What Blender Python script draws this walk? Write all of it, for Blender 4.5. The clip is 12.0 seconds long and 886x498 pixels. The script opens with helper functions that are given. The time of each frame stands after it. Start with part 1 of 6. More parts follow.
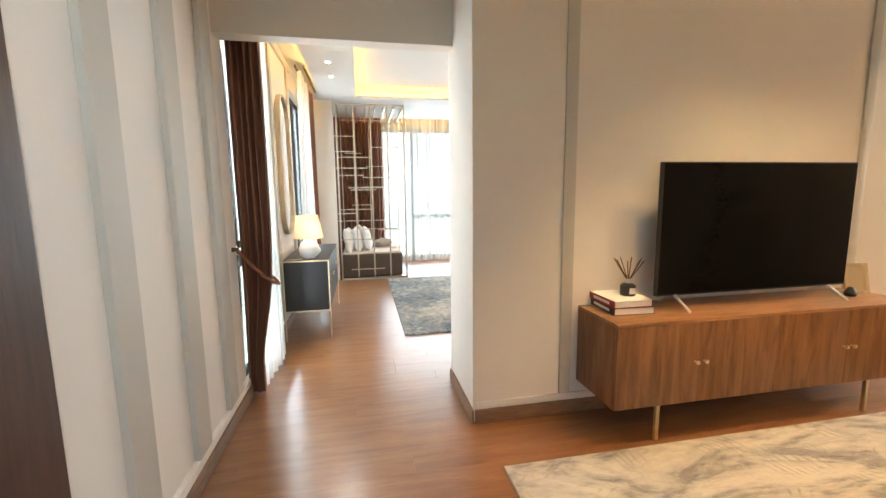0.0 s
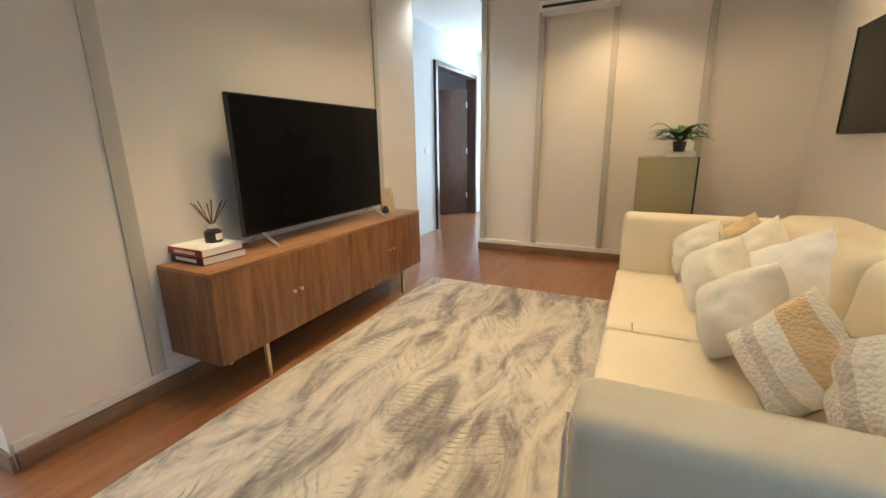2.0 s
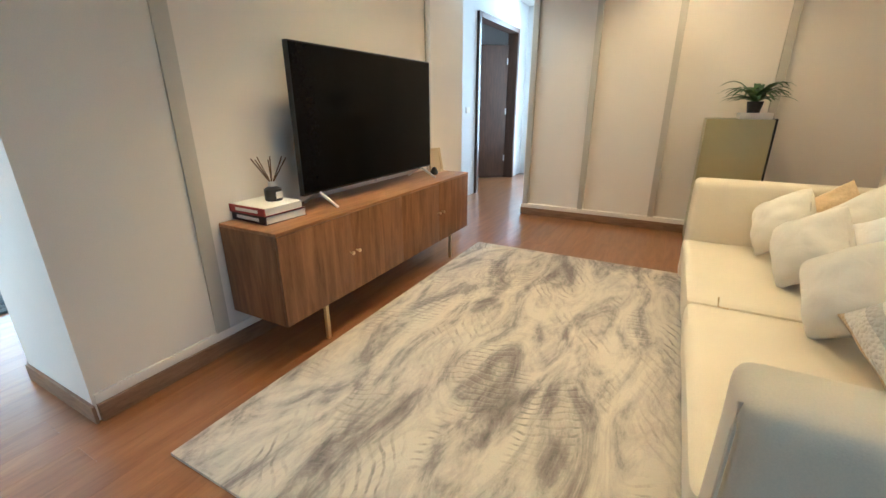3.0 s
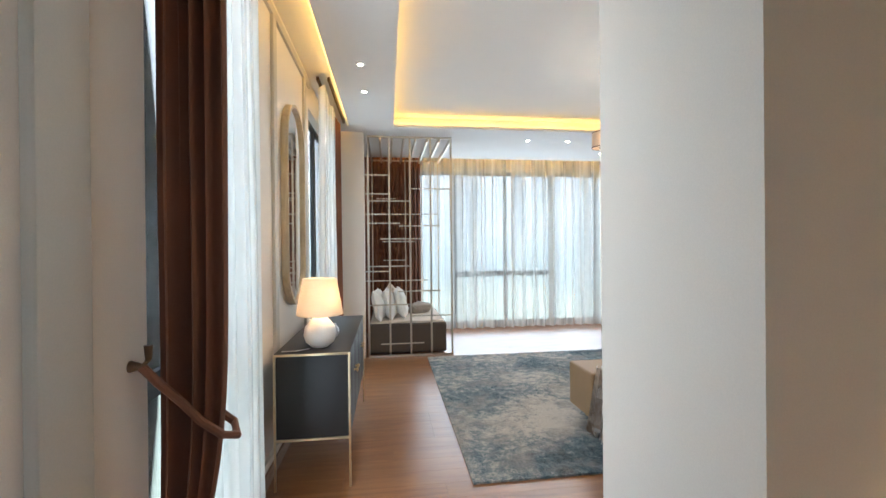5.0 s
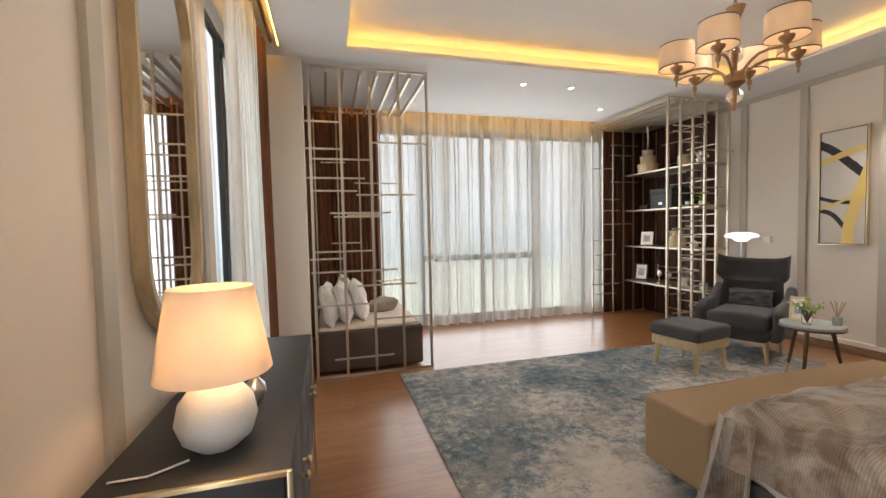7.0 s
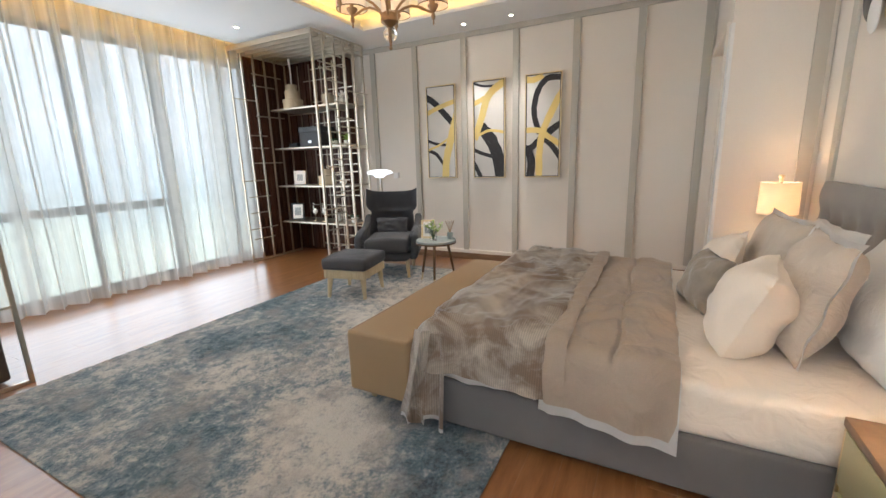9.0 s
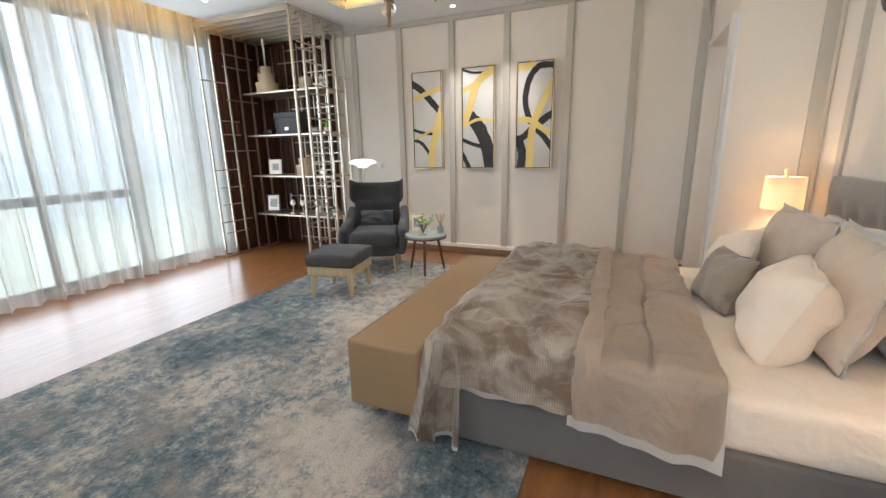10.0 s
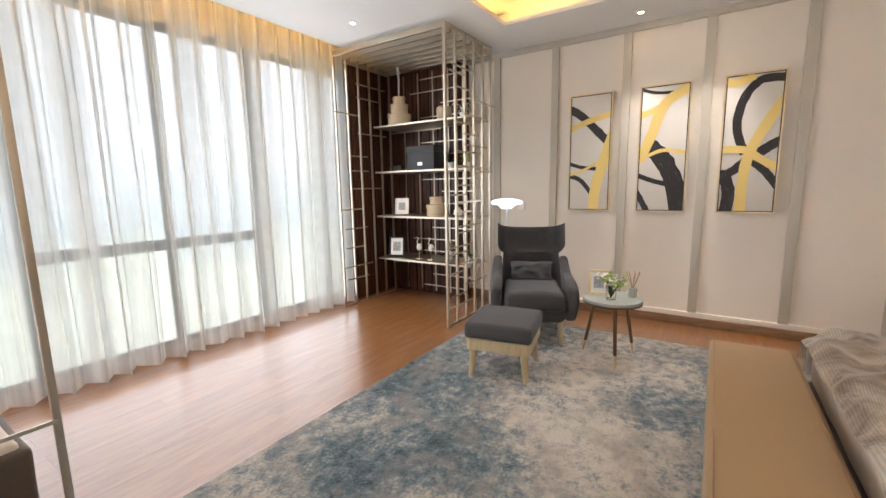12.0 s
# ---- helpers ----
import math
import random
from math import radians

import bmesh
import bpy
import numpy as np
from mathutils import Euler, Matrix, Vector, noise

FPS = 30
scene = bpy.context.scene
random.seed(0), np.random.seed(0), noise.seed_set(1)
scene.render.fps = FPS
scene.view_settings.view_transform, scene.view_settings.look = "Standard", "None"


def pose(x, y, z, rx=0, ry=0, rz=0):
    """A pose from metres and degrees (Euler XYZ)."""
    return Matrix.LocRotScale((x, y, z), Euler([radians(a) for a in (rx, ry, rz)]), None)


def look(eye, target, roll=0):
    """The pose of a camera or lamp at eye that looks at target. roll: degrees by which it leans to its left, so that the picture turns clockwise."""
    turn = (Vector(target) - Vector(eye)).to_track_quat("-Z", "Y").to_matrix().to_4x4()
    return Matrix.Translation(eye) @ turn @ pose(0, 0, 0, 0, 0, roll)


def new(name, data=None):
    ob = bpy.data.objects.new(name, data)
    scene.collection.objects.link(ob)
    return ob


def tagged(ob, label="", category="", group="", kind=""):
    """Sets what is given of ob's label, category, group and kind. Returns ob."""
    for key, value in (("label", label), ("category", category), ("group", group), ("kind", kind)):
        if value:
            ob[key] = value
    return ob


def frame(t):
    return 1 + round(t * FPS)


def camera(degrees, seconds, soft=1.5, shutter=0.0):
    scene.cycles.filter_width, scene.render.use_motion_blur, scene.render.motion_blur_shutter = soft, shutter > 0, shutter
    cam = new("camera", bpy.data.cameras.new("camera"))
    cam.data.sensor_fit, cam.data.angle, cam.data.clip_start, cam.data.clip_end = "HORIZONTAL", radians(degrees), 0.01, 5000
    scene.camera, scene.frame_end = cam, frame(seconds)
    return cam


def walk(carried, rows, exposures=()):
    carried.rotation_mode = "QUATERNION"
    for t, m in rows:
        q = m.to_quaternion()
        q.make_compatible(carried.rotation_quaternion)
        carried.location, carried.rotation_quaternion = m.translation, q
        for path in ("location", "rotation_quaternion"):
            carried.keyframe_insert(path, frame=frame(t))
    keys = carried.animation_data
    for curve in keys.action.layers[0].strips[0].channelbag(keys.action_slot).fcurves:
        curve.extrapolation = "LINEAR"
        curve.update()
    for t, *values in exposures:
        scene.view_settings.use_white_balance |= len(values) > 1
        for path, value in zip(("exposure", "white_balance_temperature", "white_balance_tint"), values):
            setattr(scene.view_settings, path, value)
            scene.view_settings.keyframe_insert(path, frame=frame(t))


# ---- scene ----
cam = camera(93.9, 12.0)
PATH = [
    (0, (0.28, 0.872, 1.41), (0.658, 2.818, 1.143), -0.7),
    (0.5, (0.329, 0.979, 1.407), (1.163, 2.774, 1.117), -0.8),
    (1, (0.348, 0.976, 1.378), (1.631, 2.476, 1.054), -1.0),
    (1.5, (0.359, 0.97, 1.353), (1.95, 2.115, 0.959), -1.1),
    (2, (0.375, 0.973, 1.293), (2.125, 1.805, 0.798), -0.8),
    (2.5, (0.383, 1.068, 1.246), (2.157, 1.757, 0.63), -0.3),
    (3, (0.359, 1.236, 1.264), (2.02, 2.135, 0.605), -0.2),
    (3.5, (0.308, 1.484, 1.354), (1.622, 2.883, 0.792), -0.5),
    (3.7, (0.266, 1.57, 1.386), (1.398, 3.144, 0.896), -0.7),
    (5.3, (0.174, 2.719, 1.399), (0.348, 4.711, 1.431), -0.6),
    (5.5, (0.174, 2.878, 1.403), (0.32, 4.873, 1.438), -0.7),
    (6, (0.156, 3.298, 1.387), (0.305, 5.292, 1.395), -0.7),
    (6.5, (0.079, 3.654, 1.368), (0.34, 5.637, 1.33), -0.8),
    (6.7, (0.057, 3.775, 1.355), (0.411, 5.743, 1.294), -0.9),
    (8.3, (0.038, 4.287, 1.343), (1.498, 5.616, 1.023), -2.0),
    (8.5, (0.038, 4.295, 1.331), (1.6, 5.495, 0.985), -1.9),
    (9, (0.049, 4.313, 1.325), (1.786, 5.213, 0.909), -1.7),
    (9.5, (0.066, 4.403, 1.317), (1.878, 5.115, 0.86), -1.4),
    (10, (0.152, 4.57, 1.336), (1.935, 5.346, 0.869), -1.1),
    (10.5, (0.239, 4.83, 1.318), (1.901, 5.849, 0.872), -1.2),
    (11, (0.355, 5.148, 1.358), (1.911, 6.333, 0.939), -1.1),
    (11.5, (0.511, 5.464, 1.369), (2.03, 6.71, 0.995), -1.0),
    (12, (0.583, 5.786, 1.369), (2.239, 6.869, 1.074), -1.0),
]
walk(cam, [(t, look(eye, target, roll)) for t, eye, target, roll in PATH],
     exposures=[(0.0, 1.32, 5850, 4), (0.5, 1.05, 5950, 5), (1.0, 0.85, 6000, 6), (1.5, 0.95, 5650, 3), (2.5, 1.22, 4700, -5), (3.5, 1.12, 4800, -2), (5.3, 0.55, 5600, 6), (6.0, 0.48, 6050, 10), (6.5, 0.18, 6650, 13), (8.3, 0.55, 5700, 7), (9.5, 0.53, 5800, 7), (10.7, 0.76, 5550, 5), (12.0, 0.65, 6200, 12)])

# ---- light ----
world = bpy.data.worlds.new("world")
scene.world = world
world.use_nodes = True
wn = world.node_tree
sky = wn.nodes.new("ShaderNodeTexSky")
sky.sky_type, sky.sun_disc = "NISHITA", False
sky.sun_elevation, sky.sun_rotation = radians(55), radians(20)
wn.links.new(sky.outputs[0], wn.nodes["Background"].inputs[0])
wn.nodes["Background"].inputs[1].default_value = 0.12


def lamp(kind, name, place, power, colour=(1, 1, 1), target=None, **more):
    data = bpy.data.lights.new(name, kind)
    data.energy, data.color = power, colour
    ob = new(name, data)
    ob.matrix_world = look(place, target) if target else pose(*place)
    for key, value in more.items():
        if key == "size":
            data.shape, data.size, data.size_y = "RECTANGLE", value[0], value[1]
        elif key == "radius":
            data.shadow_soft_size = value
        elif key == "cone":
            data.spot_size, data.spot_blend = radians(value), 0.7
    return ob


sun = lamp("SUN", "sun", (0, 0, 20), 1.2, (1, 0.96, 0.9), (-1.5, -4, 0))
sun.data.angle = radians(10)
DAY = (0.93, 0.97, 1.0)
WARM = (1.0, 0.72, 0.42)
# daylight of the unseen window behind the start of the walk
lamp("AREA", "sky_south", (0.3, -0.47, 1.35), 1.5, DAY, (0.3, 3.0, 1.2), size=(1.3, 2.2))
# recessed ceiling spots of the sitting room and hall
SPOTS = [(1.95, 2.3, 62, 70), (3.1, 1.8, 7, 90), (1.5, 1.2, 8, 120), (2.75, 2.12, 46, 116), (4.0, 2.2, 14, 125), (2.5, 0.45, 30, 100), (4.55, 1.3, 34, 120), (4.2, 0.1, 16, 130)]
for sx, sy, watt, cone in SPOTS:
    lamp("SPOT", "ceiling_spot", (sx, sy, 2.83), watt, (1.0, 0.615, 0.27), (sx, sy, 0), radius=0.04, cone=cone)
# added cool fill that brightens the passage's west wall, no known fitting
lamp("SPOT", "passage_fill", (0.5, 0.3, 2.83), 70, (0.86, 0.93, 1.0), (-0.57, 2.9, 1.1), radius=0.06, cone=52)
lamp("SPOT", "hall_spot", (4.6, 3.0, 2.83), 14, (1.0, 0.9, 0.75), (4.4, 3.05, 0), radius=0.04, cone=120)
# area lamp added in the hall in place of daylight, no window built there
lamp("AREA", "hall_daylight", (7.9, 3.15, 1.5), 36, DAY, (5.0, 3.15, 1.3), size=(0.7, 2.2))
# the sky's light through the windows, inside their sheer curtains
lamp("AREA", "sky_north", (2.35, 9.35, 1.4), 34, DAY, (2.35, 5.0, 1.4), size=(3.5, 2.6))
lamp("AREA", "sky_west", (-0.33, 4.32, 1.4), 10, DAY, (1.0, 4.32, 1.4), size=(0.66, 2.5))
lamp("AREA", "sky_west", (-0.32, 6.98, 1.4), 4, DAY, (1.0, 6.98, 1.4), size=(0.9, 2.5))
# the last three, at the south end, are unseen spots added for more light
DOWN = [(-0.03, 5.85), (-0.03, 6.43), (2.11, 8.01), (2.69, 8.01), (3.54, 8.66), (4.84, 6.44), (4.84, 5.87), (1.9, 3.72), (3.1, 3.72), (-0.03, 4.4)]
for sx, sy in DOWN:
    lamp("SPOT", "bedroom_spot", (sx, sy, 2.85), (7 if sy < 4.5 else 12 if sx < 0 else 28) if sx < 4.5 else 56, (1.0, 0.92, 0.82), (sx if sx < 4.5 else 4.5, sy, 0), radius=0.03, cone=135 if sx < 4.5 else 72)
lamp("POINT", "chandelier_light", (2.36, 5.83, 2.54), 11, (1.0, 0.86, 0.7), radius=0.06)

# ---- materials ----
def nodes_of(name):
    m = bpy.data.materials.new(name)
    m.use_nodes = True
    return m, m.node_tree.nodes, m.node_tree.links, m.node_tree.nodes["Principled BSDF"]


def mat(name, colour, rough=0.6, metal=0.0, vary=0.08, scale=6.0, grain=120.0, bump=0.05, spec=0.5, stretch=(1, 1, 1), sheen=0.0, coat=0.0, crease=0.0):
    """A plain surface with mottling at two scales and a fine relief."""
    m, n, l, b = nodes_of(name)
    co, mp = n.new("ShaderNodeTexCoord"), n.new("ShaderNodeMapping")
    mp.inputs["Scale"].default_value = stretch
    l.new(co.outputs["Object"], mp.inputs[0])
    big, fine = n.new("ShaderNodeTexNoise"), n.new("ShaderNodeTexNoise")
    big.inputs["Scale"].default_value, big.inputs["Detail"].default_value = scale, 5
    fine.inputs["Scale"].default_value, fine.inputs["Detail"].default_value = grain, 3
    l.new(mp.outputs[0], big.inputs[0]), l.new(mp.outputs[0], fine.inputs[0])
    ad = n.new("ShaderNodeMath")
    ad.operation, ad.inputs[1].default_value = "MULTIPLY_ADD", 0.6
    l.new(big.outputs[0], ad.inputs[0]), l.new(fine.outputs[0], ad.inputs[2])
    ramp = n.new("ShaderNodeMapRange")
    ramp.inputs[1].default_value, ramp.inputs[2].default_value = 0.5, 1.1
    ramp.inputs[3].default_value, ramp.inputs[4].default_value = 1 - vary, 1 + vary
    l.new(ad.outputs[0], ramp.inputs[0])
    mix = n.new("ShaderNodeVectorMath")
    mix.operation, mix.inputs[0].default_value = "SCALE", colour
    l.new(ramp.outputs[0], mix.inputs[3]), l.new(mix.outputs[0], b.inputs["Base Color"])
    b.inputs["Roughness"].default_value, b.inputs["Metallic"].default_value = rough, metal
    b.inputs["Specular IOR Level"].default_value = spec
    if sheen:
        b.inputs["Sheen Weight"].default_value, b.inputs["Sheen Roughness"].default_value = sheen, 0.4
    if coat:
        b.inputs["Coat Weight"].default_value, b.inputs["Coat Roughness"].default_value = coat, 0.15
    if bump:
        bp = n.new("ShaderNodeBump")
        bp.inputs["Strength"].default_value, bp.inputs["Distance"].default_value = bump, 0.01
        l.new(fine.outputs[0], bp.inputs["Height"]), l.new(bp.outputs[0], b.inputs["Normal"])
        if crease:
            cr, b2 = n.new("ShaderNodeTexNoise"), n.new("ShaderNodeBump")
            cr.inputs["Scale"].default_value, cr.inputs["Detail"].default_value, cr.inputs["Distortion"].default_value = 7, 3, 1.6
            b2.inputs["Strength"].default_value, b2.inputs["Distance"].default_value = crease, 0.05
            l.new(co.outputs["Object"], cr.inputs[0]), l.new(cr.outputs[0], b2.inputs["Height"])
            l.new(b2.outputs[0], bp.inputs["Normal"])
    return m


def wood(name, dark, light, rough=0.4, along=(1, 12, 12), rings=3.0, per_piece=0.0, coat=0.0):
    """Wood with long grain; along is small in the direction of the grain."""
    m, n, l, b = nodes_of(name)
    co, mp, oi = n.new("ShaderNodeTexCoord"), n.new("ShaderNodeMapping"), n.new("ShaderNodeObjectInfo")
    mp.inputs["Scale"].default_value = along
    l.new(co.outputs["Object"], mp.inputs[0])
    if per_piece:
        sh = n.new("ShaderNodeVectorMath")
        sh.operation, sh.inputs[0].default_value = "SCALE", (7, 13, 5)
        l.new(oi.outputs["Random"], sh.inputs[3]), l.new(sh.outputs[0], mp.inputs["Location"])
    a, c = n.new("ShaderNodeTexNoise"), n.new("ShaderNodeTexNoise")
    a.inputs["Scale"].default_value, a.inputs["Detail"].default_value, a.inputs["Distortion"].default_value = rings, 6, 0.8
    c.inputs["Scale"].default_value, c.inputs["Detail"].default_value = rings * 9, 4
    l.new(mp.outputs[0], a.inputs[0]), l.new(mp.outputs[0], c.inputs[0])
    ad = n.new("ShaderNodeMath")
    ad.operation, ad.inputs[1].default_value = "MULTIPLY_ADD", 0.35
    l.new(c.outputs[0], ad.inputs[0]), l.new(a.outputs[0], ad.inputs[2])
    if per_piece:
        ad2 = n.new("ShaderNodeMath")
        ad2.operation, ad2.inputs[1].default_value = "MULTIPLY_ADD", per_piece
        l.new(oi.outputs["Random"], ad2.inputs[0]), l.new(ad.outputs[0], ad2.inputs[2])
        ad = ad2
    ramp = n.new("ShaderNodeValToRGB")
    ramp.color_ramp.elements[0].position, ramp.color_ramp.elements[1].position = 0.42, 0.95 + per_piece
    ramp.color_ramp.elements[0].color, ramp.color_ramp.elements[1].color = (*dark, 1), (*light, 1)
    l.new(ad.outputs[0], ramp.inputs[0]), l.new(ramp.outputs[0], b.inputs["Base Color"])
    b.inputs["Roughness"].default_value = rough
    b.inputs["Coat Weight"].default_value, b.inputs["Coat Roughness"].default_value, b.inputs["Coat IOR"].default_value = coat, 0.2, 1.5
    bp = n.new("ShaderNodeBump")
    bp.inputs["Strength"].default_value, bp.inputs["Distance"].default_value = 0.08, 0.004
    l.new(c.outputs[0], bp.inputs["Height"]), l.new(bp.outputs[0], b.inputs["Normal"])
    return m


def cloth_light(name, colour, through_light=0.5, clear=0.0):
    """Thin cloth that lets light through."""
    m, n, l, b = nodes_of(name)
    n.remove(b)
    co, ns = n.new("ShaderNodeTexCoord"), n.new("ShaderNodeTexNoise")
    ns.inputs["Scale"].default_value, ns.inputs["Detail"].default_value = 9, 4
    l.new(co.outputs["Object"], ns.inputs[0])
    mr = n.new("ShaderNodeMapRange")
    mr.inputs[3].default_value, mr.inputs[4].default_value = 0.9, 1.08
    l.new(ns.outputs[0], mr.inputs[0])
    sc = n.new("ShaderNodeVectorMath")
    sc.operation, sc.inputs[0].default_value = "SCALE", colour
    l.new(mr.outputs[0], sc.inputs[3])
    d, t, c = n.new("ShaderNodeBsdfDiffuse"), n.new("ShaderNodeBsdfTranslucent"), n.new("ShaderNodeBsdfTransparent")
    l.new(sc.outputs[0], d.inputs[0]), l.new(sc.outputs[0], t.inputs[0])
    m1, m2 = n.new("ShaderNodeMixShader"), n.new("ShaderNodeMixShader")
    m1.inputs[0].default_value, m2.inputs[0].default_value = through_light, clear
    if clear:
        mp, gather, dens = n.new("ShaderNodeMapping"), n.new("ShaderNodeTexNoise"), n.new("ShaderNodeMapRange")
        mp.inputs["Scale"].default_value = (5, 5, 0.1)
        gather.inputs["Scale"].default_value, gather.inputs["Detail"].default_value = 1.6, 3
        dens.inputs[1].default_value, dens.inputs[2].default_value = 0.35, 0.65
        dens.inputs[3].default_value, dens.inputs[4].default_value = 0.05, clear * 2
        l.new(co.outputs["Object"], mp.inputs[0]), l.new(mp.outputs[0], gather.inputs[0])
        l.new(gather.outputs[0], dens.inputs[0]), l.new(dens.outputs[0], m2.inputs[0])
    l.new(d.outputs[0], m1.inputs[1]), l.new(t.outputs[0], m1.inputs[2])
    l.new(m1.outputs[0], m2.inputs[1]), l.new(c.outputs[0], m2.inputs[2])
    l.new(m2.outputs[0], n["Material Output"].inputs[0])
    return m


def glow(name, colour, strength):
    m, n, l, b = nodes_of(name)
    b.inputs["Base Color"].default_value = (*colour, 1)
    b.inputs["Emission Color"].default_value, b.inputs["Emission Strength"].default_value = (*colour, 1), strength
    return m


def glass(name, colour=(1, 1, 1), rough=0.0):
    m, n, l, b = nodes_of(name)
    b.inputs["Base Color"].default_value = (*colour, 1)
    b.inputs["Roughness"].default_value, b.inputs["Transmission Weight"].default_value = rough, 1.0
    b.inputs["IOR"].default_value = 1.45
    return m


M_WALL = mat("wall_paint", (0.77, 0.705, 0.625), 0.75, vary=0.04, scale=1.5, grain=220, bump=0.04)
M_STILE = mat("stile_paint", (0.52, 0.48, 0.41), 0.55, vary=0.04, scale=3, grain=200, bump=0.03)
M_CEIL = mat("ceiling_paint", (0.8, 0.79, 0.77), 0.85, vary=0.03, scale=1.5, grain=150, bump=0.03)
M_HALL = mat("hall_paint", (0.72, 0.74, 0.76), 0.8, vary=0.03, scale=1.5, grain=150, bump=0.03)
M_BASE = wood("baseboard_wood", (0.16, 0.085, 0.045), (0.3, 0.18, 0.1), 0.45, (2, 2, 14))
M_FLOOR = wood("floor_plank", (0.175, 0.066, 0.019), (0.32, 0.142, 0.05), 0.3, (0.8, 7, 7), 2.4, 0.04, 0.75)
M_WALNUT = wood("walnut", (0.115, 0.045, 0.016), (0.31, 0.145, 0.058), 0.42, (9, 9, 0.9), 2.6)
# same walnut for the top face, its lighter tone put into the colour
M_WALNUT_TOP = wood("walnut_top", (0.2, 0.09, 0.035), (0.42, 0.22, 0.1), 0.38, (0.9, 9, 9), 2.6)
M_DARKDOOR = wood("dark_door_wood", (0.035, 0.016, 0.01), (0.09, 0.042, 0.024), 0.4, (12, 12, 1.2), 3)
M_SLAT = wood("dark_slat_wood", (0.018, 0.007, 0.003), (0.085, 0.027, 0.012), 0.5, (12, 12, 1.0), 3, 0.3)
M_OAK = wood("pale_oak", (0.4, 0.3, 0.17), (0.6, 0.48, 0.3), 0.5, (10, 10, 1.2), 3)
M_BRASS = mat("brushed_brass", (0.72, 0.58, 0.36), 0.3, 1.0, 0.06, 20, 300, 0.02)
M_CHAMP = mat("champagne_metal", (0.6, 0.53, 0.43), 0.36, 1.0, 0.05, 20, 300, 0.02)
M_STEEL = mat("brushed_steel", (0.72, 0.72, 0.72), 0.3, 1.0, 0.05, 20, 300, 0.02)
M_ANTIQUE = mat("antique_brass", (0.36, 0.24, 0.14), 0.32, 1.0, 0.08, 20, 300, 0.02)
M_BRONZE = mat("dark_bronze", (0.16, 0.1, 0.06), 0.35, 0.9, 0.1, 20, 300, 0.02)
M_BLACK = mat("black_plastic", (0.015, 0.015, 0.016), 0.35, 0, 0.1, 8, 200, 0.02)
M_SCREEN = mat("tv_screen", (0.004, 0.004, 0.0045), 0.12, 0, 0.1, 2, 50, 0.0, spec=0.1)
M_CHAR = mat("charcoal_veneer", (0.02, 0.018, 0.017), 0.45, 0, 0.15, 3, 160, 0.04, stretch=(6, 6, 1))
M_CREAM = mat("cream_leather", (0.76, 0.67, 0.5), 0.5, 0, 0.05, 5, 260, 0.1)
M_CUSH = mat("cream_cotton", (0.8, 0.69, 0.57), 0.9, 0, 0.06, 6, 350, 0.18, sheen=0.15, crease=0.14)
M_IVORY = mat("ivory_cotton", (0.77, 0.715, 0.6), 0.9, 0, 0.06, 6, 350, 0.18, sheen=0.15, crease=0.14)
M_WHITE = mat("white_cotton", (0.82, 0.79, 0.75), 0.9, 0, 0.04, 5, 320, 0.15, sheen=0.15, crease=0.16)
M_SHEET = mat("bed_sheet", (0.82, 0.715, 0.6), 0.85, 0, 0.04, 4, 320, 0.1, sheen=0.15, crease=0.3)
M_BEIGE = mat("beige_cotton", (0.58, 0.485, 0.39), 0.85, 0, 0.07, 6, 320, 0.15, sheen=0.2, crease=0.3)
M_DUVET = mat("taupe_satin", (0.66, 0.53, 0.405), 0.5, 0, 0.07, 5, 250, 0.08, sheen=0.3, crease=0.3)
M_TAUPE = mat("dark_taupe_cotton", (0.3, 0.25, 0.2), 0.85, 0, 0.08, 6, 320, 0.15, sheen=0.3, crease=0.3)
M_BEDGREY = mat("grey_linen", (0.165, 0.15, 0.14), 0.9, 0, 0.12, 8, 420, 0.35, sheen=0.2)
M_HEAD = mat("pale_grey_linen", (0.3, 0.265, 0.235), 0.9, 0, 0.12, 8, 420, 0.35, sheen=0.2)
M_BENCH = mat("tan_leatherette", (0.3, 0.195, 0.1), 0.55, 0, 0.06, 5, 300, 0.1)
M_GREY = mat("charcoal_wool", (0.058, 0.056, 0.059), 0.9, 0, 0.2, 8, 420, 0.35, sheen=0.12)
M_DAYBED = mat("brown_grey_velvet", (0.085, 0.06, 0.042), 0.8, 0, 0.15, 6, 350, 0.2, sheen=0.15)
M_CURTAIN = mat("brown_curtain", (0.2, 0.076, 0.036), 0.75, 0, 0.2, 4, 300, 0.1, sheen=0.04)
M_SHEER = cloth_light("sheer_voile", (0.92, 0.92, 0.91), 0.7, 0.3)
M_SHADE = cloth_light("lamp_shade_linen", (0.86, 0.78, 0.67), 0.42)
M_CERAMIC = mat("white_ceramic", (0.78, 0.76, 0.72), 0.35, 0, 0.04, 6, 120, 0.03)
M_LED = glow("warm_led", (1.0, 0.56, 0.12), 8.0)
M_SPOT = glow("spot_lens", (1.0, 0.93, 0.8), 14.0)
M_BULB = glow("warm_bulb", (1.0, 0.62, 0.32), 22.0)
M_LOPAL = glow("opal_glow", (0.95, 0.97, 1.0), 0.9)
M_GLASS = glass("clear_glass")
M_MIRROR = mat("mirror_silver", (0.88, 0.88, 0.87), 0.02, 1.0, 0.0, 2, 20, 0.0)
M_FRAME = mat("window_aluminium", (0.06, 0.065, 0.07), 0.45, 0.6, 0.08, 10, 200, 0.03)
M_LEAF = mat("leaf_green", (0.05, 0.11, 0.035), 0.5, 0, 0.3, 12, 80, 0.1)
M_LIME = mat("flower_green", (0.3, 0.42, 0.08), 0.6, 0, 0.3, 12, 80, 0.1)
